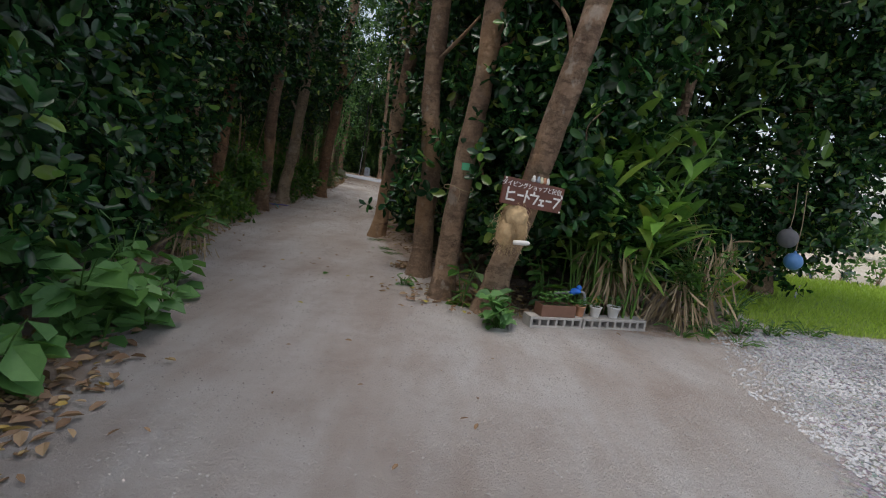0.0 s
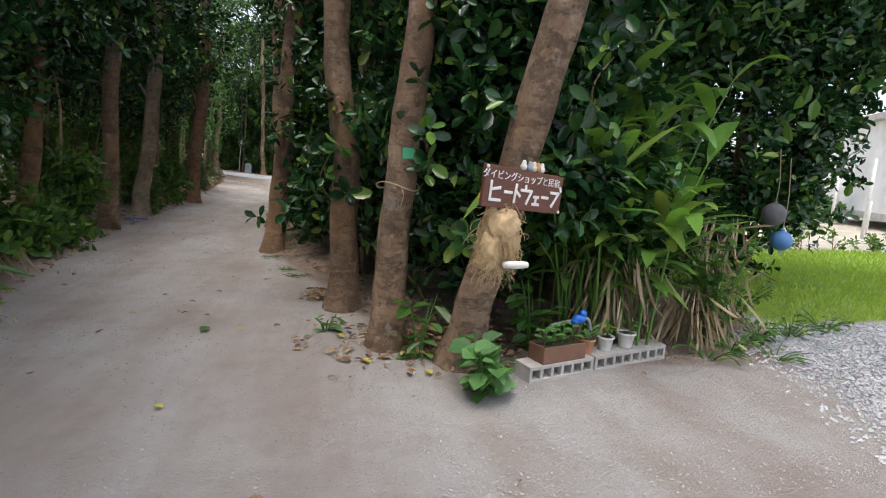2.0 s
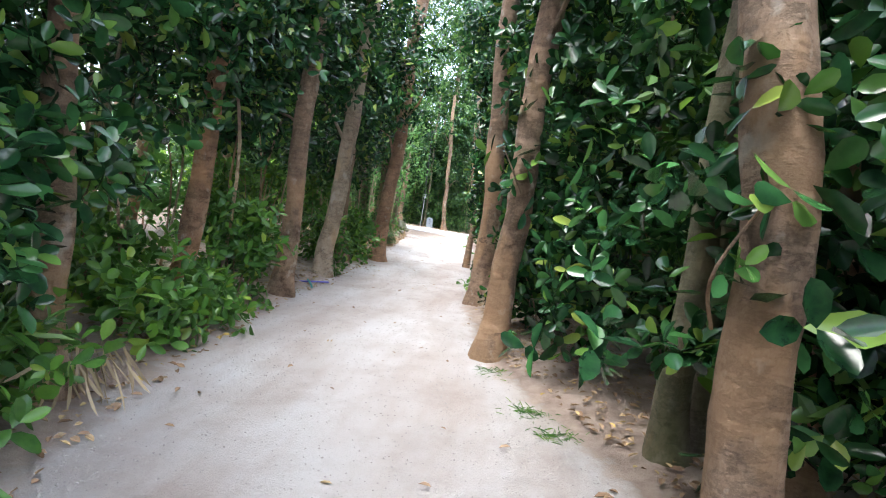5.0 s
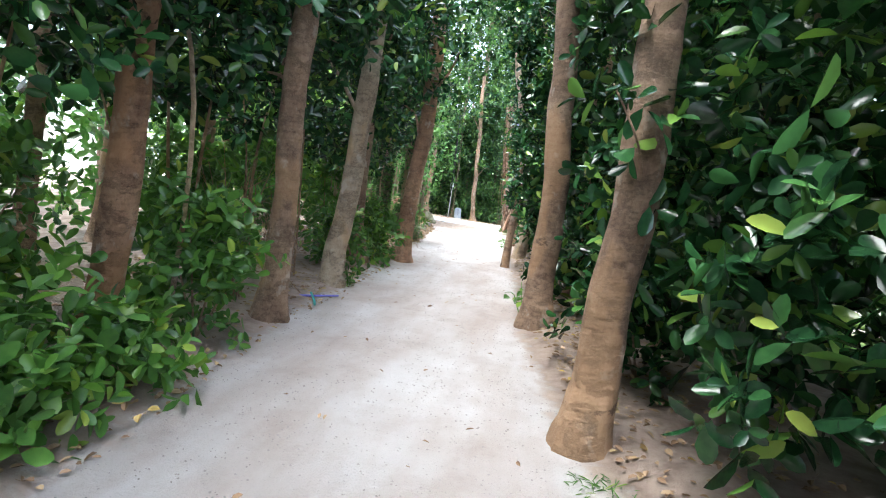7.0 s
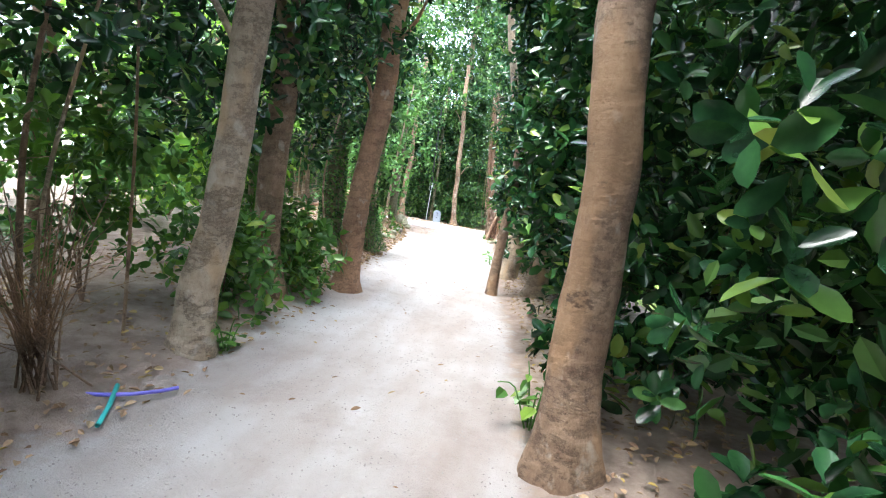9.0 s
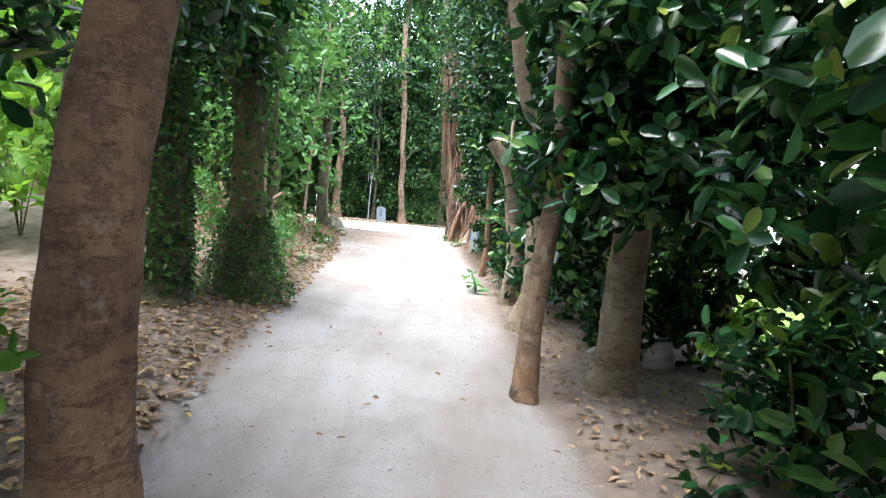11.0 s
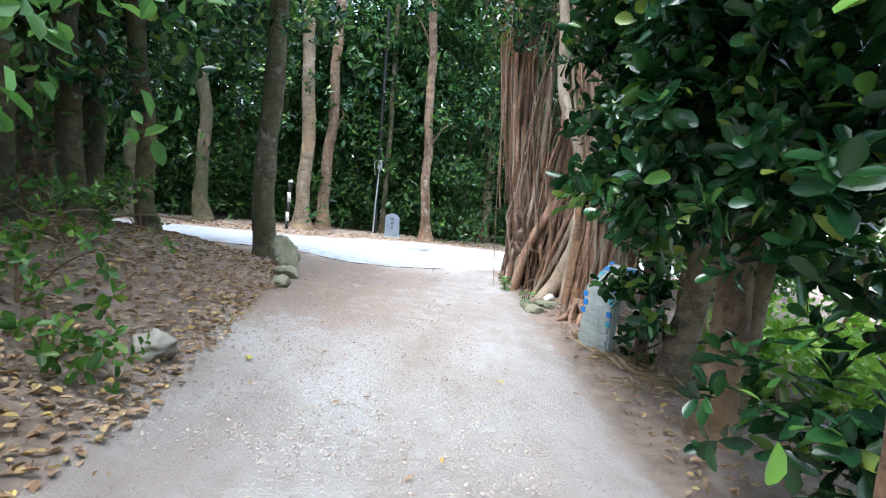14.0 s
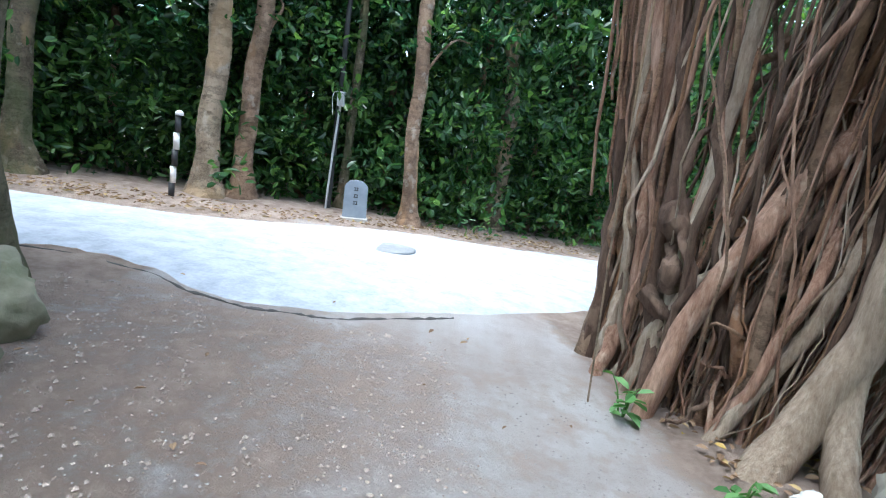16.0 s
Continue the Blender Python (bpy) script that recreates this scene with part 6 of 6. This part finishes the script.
TAPE = plain_mat("blue_tape", (0.01, 0.16, 0.62), (0.04, 0.3, 0.8), 0.5, 14.0, 0.1)
TAPE_PALE = plain_mat("faded_turquoise_tape", (0.05, 0.42, 0.6), (0.12, 0.55, 0.72), 0.5, 14.0, 0.1)
NOTICE_RED = plain_mat("dark_red_print", (0.09, 0.03, 0.03), (0.15, 0.055, 0.05), 0.6, 14.0, 0.05)
for sx, sy, at, turn, mat, nm in ((0.26, 0.2, (0.0, -0.045, 0.006), 0, POSTER, "notice"), (0.26, 0.075, (0.0, 0.095, 0.006), 0, NOTICE_RED, "title_bar"), (0.09, 0.075, (-0.06, -0.07, 0.01), 0, DARK_PAINT, "printed_patch"), (0.13, 0.006, (0.0, 0.105, 0.01), 0, POSTER, "title_line"), (0.1, 0.005, (0.06, 0.0, 0.01), 0, NOTICE_RED, "print_line"), (0.1, 0.005, (0.06, -0.03, 0.01), 0, NOTICE_RED, "print_line"),
                                 (0.1, 0.05, (-0.17, 0.1, 0.012), 10, TAPE, "blue_tape"), (0.06, 0.05, (-0.19, 0.19, 0.012), 40, TAPE, "blue_tape"), (0.06, 0.045, (-0.19, 0.02, 0.012), -5, TAPE_PALE, "blue_tape"), (0.07, 0.05, (-0.185, -0.07, 0.012), 5, TAPE_PALE, "blue_tape"), (0.13, 0.06, (0.16, 0.13, 0.012), 5, TAPE, "blue_tape"), (0.12, 0.05, (0.16, -0.03, 0.012), -8, TAPE, "blue_tape"), (0.06, 0.12, (0.18, -0.14, 0.012), 8, TAPE, "blue_tape")):
    bm = box_bm(sx, sy, 0.004, (0, 0, 0), 0.0, radians(turn))
    bm.transform(SLOPE @ Matrix.Translation(at))
    part(nm, bm, mat, body, smooth=False)
for w, h, mat in ((-0.21, 0.52, TAPE), (-0.19, 0.43, TAPE), (-0.21, 0.34, TAPE), (0.2, 0.5, TAPE_PALE), (0.2, 0.37, TAPE), (0.21, 0.27, TAPE_PALE)):
    bm = box_bm(0.065, 0.012, 0.06, (w, 0.07 * h / 0.6 - 0.012, h), 0.002)
    bm.transform(M)
    part("blue_tape", bm, mat, body, smooth=False)

# ---- across the road ----
for x, y, r, dx, bark, lbl in ((-7.4, 39.6, 0.2, 0.1, BARK_GREY, "pale grey-barked tree at the roadside"), (-6.9, 39.9, 0.16, 0.28, BARK, "slim brown tree at the roadside"), (-3.9, 40.45, 0.14, -0.06, BARK, "brown-trunked tree at the roadside"), (-9.8, 38.6, 0.18, 0.0, BARK_MOSS, "dark tree beyond the road"), (-11.5, 38.0, 0.15, 0.1, BARK_MOSS, "dark tree beyond the road"), (-5.35, 41.0, 0.09, 0.15, BARK_MOSS, "thin dark tree at the roadside")):
    c = np.stack([x + 0.9 * rng.normal(size=120), y + 0.7 + 0.6 * rng.normal(size=120), 3.2 + 5 * rng.random(120)], 1)
    hedge_tree(x, y, r, (dx, 0.0), bark, c, 26, 0.16, label=lbl, height=9.0, flare=0.9)
marker = thing("stone_marker", "blue-grey upright stone marker with dark characters on a plinth", "stone marker")
M = Matrix.Translation((-4.8, 39.75, on_ground(-4.8, 39.75))) @ Matrix.Rotation(radians(12), 4, "Z")
bm = bmesh.new()
prof = [(-0.21, 0.04), (0.21, 0.04), (0.2, 0.6), (0.13, 0.68), (0.0, 0.71), (-0.13, 0.68), (-0.2, 0.6)]
f = [[bm.verts.new((a, d, b)) for a, b in prof] for d in (-0.07, 0.07)]
bm.faces.new(f[0])
bm.faces.new(f[1][::-1])
for k in range(7):
    bm.faces.new((f[0][k], f[1][k], f[1][(k + 1) % 7], f[0][(k + 1) % 7]))
bmesh.ops.recalc_face_normals(bm, faces=bm.faces)
bmesh.ops.bevel(bm, geom=bm.edges, offset=0.015, segments=2, affect="EDGES")
bm.transform(M)
slab = part("slab", bm, SLATE, marker, smooth=False)
bm = box_bm(0.48, 0.28, 0.1, (0, 0, 0.0), 0.012)
bm.transform(M)
part("plinth", bm, CONCRETE, marker, "grey plinth", smooth=False)
for k in range(3):
    for dx, dz, sx, sz in ((0, 0.025, 0.075, 0.013), (0, -0.02, 0.075, 0.013), (-0.02, 0, 0.013, 0.06), (0.022, 0, 0.013, 0.06)):
        bm = box_bm(sx, 0.006, sz, (dx, -0.072, 0.55 - 0.12 * k + dz), 0.0)
        bm.transform(M)
        part("carved_stroke", bm, DARK_PAINT, slab, smooth=False)
pole = thing("utility_pole", "thin pole with a small grey meter box and cable", "pole")
z = on_ground(-5.5, 40.6)
rod("pale_conduit", [(-5.52, 40.5, z - 0.05), (-5.46, 40.5, z + 1.0), (-5.38, 40.5, z + 2.0)], 0.022, STEEL, pole)
rod("dark_pole", [(-5.5, 40.62, z - 0.05), (-5.42, 40.62, z + 2.6), (-5.3, 40.62, z + 6.5)], 0.05, DARK_PAINT, pole)
part("meter_box", box_bm(0.13, 0.1, 0.26, (-5.37, 40.47, z + 2.05), 0.01), STEEL, pole, "grey box", smooth=False)
rod("cable", [(-5.42, 40.47, z + 2.2), (-5.52, 40.44, z + 2.1), (-5.5, 40.45, z + 1.75)], 0.008, WHITE_PAINT, pole, 5)
post = thing("marker_post", "black and white striped post leaning at the roadside", "post")
z = on_ground(-7.5, 38.7)
for k in range(5):
    part("band", lathe_bm([(0.045, 0), (0.045, 0.26)], 12, (-7.5 + 0.02 * k, 38.7, z - 0.05 + 0.26 * k)), WHITE_PAINT if k % 2 else DARK_PAINT, post)
part("cap", lathe_bm([(0.06, 0), (0.06, 0.05), (0.02, 0.08)], 12, (-7.4, 38.7, z + 1.25)), WHITE_PAINT, post)
z = on_ground(-3.85, 37.7) + 0.036
cover = thing("manhole_cover", "round iron manhole cover set flush in the road", "manhole cover")
part("cover", lathe_bm([(0.36, -0.02), (0.36, 0.006), (0.33, 0.01), (0.01, 0.012)], 32, (-3.85, 37.7, z)), IRON, cover)

# ---- litter, gravel, lawn ----
def scatter(name, pts, length, mat, label, ratio=0.5, category="leaf litter", flat=0.14):
    n = len(pts)
    a = rng.random(n) * 6.283
    base = np.stack([pts[:, 0], pts[:, 1], lie(pts[:, 0], pts[:, 1]) + 0.012 + 0.03 * rng.random(n)], 1)
    way = unit(np.stack([np.cos(a), np.sin(a), flat * rng.normal(size=n)], 1))
    ln = length * (0.6 + 0.7 * rng.random(n))
    v, q = leaf_arrays(base, way, unit(np.stack([0.4 * rng.normal(size=n), 0.4 * rng.normal(size=n), np.ones(n)], 1)), ln, ln * ratio, 0.2, 0.15)
    return tagged(new(name, fast_mesh(name, v, q, mat)), label, category, kind="stuff")


n = 11000
y = np.where(rng.random(n) < 0.55, 22 + 11 * rng.random(n), 2.0 + 31 * rng.random(n))
d = 2.8 * rng.random(n) ** 1.15 - 0.05
scatter("leaf_litter", np.stack([left_edge(y) - d, y], 1), 0.068, LEAF_DRY, "brown fallen leaves covering the west bank")
n = 5200
y = 6.0 + 28 * rng.random(n)
scatter("leaf_litter", np.stack([right_edge(y) + 0.15 + 1.5 * rng.random(n) ** 1.1, y], 1), 0.062, LEAF_DRY, "brown fallen leaves under the east hedge")
n = 2200
y = 17.8 + 4.4 * rng.random(n)
scatter("leaf_litter", np.stack([left_edge(y) - 0.1 - 2.2 * rng.random(n), y], 1), 0.075, LEAF_DRY, "large tan fallen leaves beside the ivy-covered trunks")
n = 1300
x = -10 + 13 * rng.random(n)
y = np.interp(x, [-10, -8.7, -6.6, -5.5, -4, -2, 0.3, 4], [36.9, 37.2, 37.7, 38.5, 39.7, 40.3, 41.2, 43.1]) + 0.02 + 1.3 * rng.random(n) ** 1.3
scatter("leaf_litter", np.stack([x, y], 1), 0.075, LEAF_DRY, "brown fallen leaves along the far verge of the road")
n = 300
scatter("leaf_litter", np.stack([-0.8 + 0.2 * rng.normal(size=n) , 2.4 + 0.5 * rng.normal(size=n)], 1), 0.1, LEAF_DRY, "heap of dry tan leaves at the lane's start")
n = 420
scatter("leaf_litter", np.stack([2.0 + 0.5 * rng.normal(size=n), 6.45 + 0.33 * rng.normal(size=n)], 1), 0.085, LEAF_DRY, "tan and yellow fallen leaves around the trunk bases")
n = 130
scatter("leaf_litter", np.stack([0.95 + 0.1 * rng.normal(size=n), 7.95 + 0.12 * rng.normal(size=n)], 1), 0.09, LEAF_DRY, "heap of large curled tan leaves at a trunk's foot", 0.5, "leaf litter", 0.5)
n = 260
scatter("dry_sticks", np.stack([-0.2 + 0.35 * rng.normal(size=n), 29.9 + 0.3 * rng.normal(size=n)], 1), 0.3, STRAW, "tan dry sticks lying at the trunk bases", 0.04, "twigs", 0.25)
n = 190
y = 2 + 33 * rng.random(n)
scatter("twigs_on_lane", np.stack([left_edge(y) + (right_edge(y) - left_edge(y)) * rng.random(n), y], 1), 0.06, LEAF_DRY, "scattered small dry leaves on the lane", 0.4)
for x, y, s, mat in ((0.0, 6.8, 0.17, LEAF_BUSH), (0.02, 5.3, 0.1, LEAF_YELLOW), (0.3, 6.75, 0.09, LEAF_YELLOW), (-3.75, 24.35, 0.16, LEAF_YELLOW), (-1.98, 29.3, 0.1, LEAF_YELLOW), (-4.0, 29.0, 0.13, LEAF_YELLOW), (1.3, 6.0, 0.14, LEAF_YELLOW), (1.75, 5.75, 0.12, LEAF_YELLOW), (1.15, 6.5, 0.12, LEAF_YELLOW)):
    z = on_ground(x, y) + 0.025
    a = rng.random() * 6.283
    v, q = leaf_arrays(np.array([[x, y, z]]), np.array([[math.cos(a), math.sin(a), 0.05]]), np.array([[0.1, 0.0, 1.0]]), np.array([s * 0.7]), np.array([s * 0.45]), 0.12, 0.1)
    tagged(new("fallen_leaf", fast_mesh("fallen_leaf", v, q, mat)), "single fallen green leaf lying on the sandy lane" if mat is LEAF_BUSH else "single yellow fallen leaf lying on the ground", "leaf", "fallen leaves on the lane")


def pebbles(name, pts, size, mat, label):
    n = len(pts)
    r = size * (0.5 + rng.random(n))[:, None, None]
    oct_v = np.array([[1, 0, 0], [0, 1, 0], [-1, 0, 0], [0, -1, 0], [0, 0, 0.7], [0, 0, -0.6]]) * 1.0
    v = oct_v[None] * r * (0.7 + 0.6 * rng.random((n, 6, 1)))
    v[..., 0] += pts[:, None, 0]
    v[..., 1] += pts[:, None, 1]
    v[..., 2] += lie(pts[:, 0], pts[:, 1])[:, None] + 0.006
    tri = np.array([[0, 1, 4], [1, 2, 4], [2, 3, 4], [3, 0, 4], [1, 0, 5], [2, 1, 5], [3, 2, 5], [0, 3, 5]])
    q = (np.arange(n)[:, None, None] * 6 + tri[None]).reshape(-1, 3)
    return tagged(new(name, fast_mesh(name, v.reshape(-1, 3), q, mat)), label, "gravel", kind="stuff")


n = 26000
px, py = 4.2 + 7 * rng.random(n) ** 1.3, 1.5 + 5.3 * rng.random(n)
ok = (px - (py - 5) * 0.35 > 4.3 + 0.8 * rng.random(n)) & (py - 0.12 * px < 6.0)
pebbles("gravel", np.stack([px, py], 1)[ok], 0.015, plain_mat("gravel_stone", (0.34, 0.35, 0.37), (0.6, 0.61, 0.64), 0.9, 9.0, 0.2), "pale blue-grey loose gravel of the yard")
n = 16000
y = 1.0 + 33 * rng.random(n)
x = np.where(y < 6, left_edge(y) + 5 * rng.random(n), left_edge(y) + (right_edge(y) - left_edge(y)) * rng.random(n))
pebbles("grit", np.stack([x, y], 1), 0.006, plain_mat("sand_grit", (0.3, 0.27, 0.25), (0.55, 0.52, 0.5), 0.9, 9.0, 0.2), "fine grit strewn over the sandy lane")
n = 15000
px, py = -0.2 + 5.6 * rng.random(n), 0.8 + 5.2 * rng.random(n)
ok = (px > left_edge(py) + 0.3) & (rng.random(n) < 0.25 + 0.75 * step(px, 0.8, 3.6))
pebbles("grit", np.stack([px, py], 1)[ok], 0.006, plain_mat("pale_grit", (0.38, 0.36, 0.35), (0.58, 0.56, 0.55), 0.9, 9.0, 0.2), "pale crushed coral grit on the open sandy yard")
n = 3800
y = 27.5 + 7 * rng.random(n)
x = left_edge(y) - 0.5 + 3.0 * rng.random(n) ** 1.4
pebbles("pebbles", np.stack([x, y], 1), 0.011, plain_mat("brown_pebble", (0.3, 0.24, 0.2), (0.52, 0.44, 0.38), 0.9, 9.0, 0.2), "brown pebbles strewn at the lane's edge by the road")
n = 26000
px, py = 5.6 + 12 * rng.random(n), 6.4 + 6 * rng.random(n)
ok = (py - 0.12 * px > 5.95) & (py < 12.3)
px, py = px[ok], py[ok]
n = len(px)
a = rng.random(n) * 6.283
v, q = leaf_arrays(np.stack([px, py, lie(px, py)], 1), unit(np.stack([0.5 * np.cos(a), 0.5 * np.sin(a), np.ones(n)], 1)), unit(np.stack([np.sin(a), np.cos(a), np.full(n, 0.2)], 1)), 0.05 + 0.07 * rng.random(n), np.full(n, 0.014))
tagged(new("lawn", fast_mesh("lawn", v, q, GRASS)), "bright green short lawn beside the yard", "grass", kind="stuff")

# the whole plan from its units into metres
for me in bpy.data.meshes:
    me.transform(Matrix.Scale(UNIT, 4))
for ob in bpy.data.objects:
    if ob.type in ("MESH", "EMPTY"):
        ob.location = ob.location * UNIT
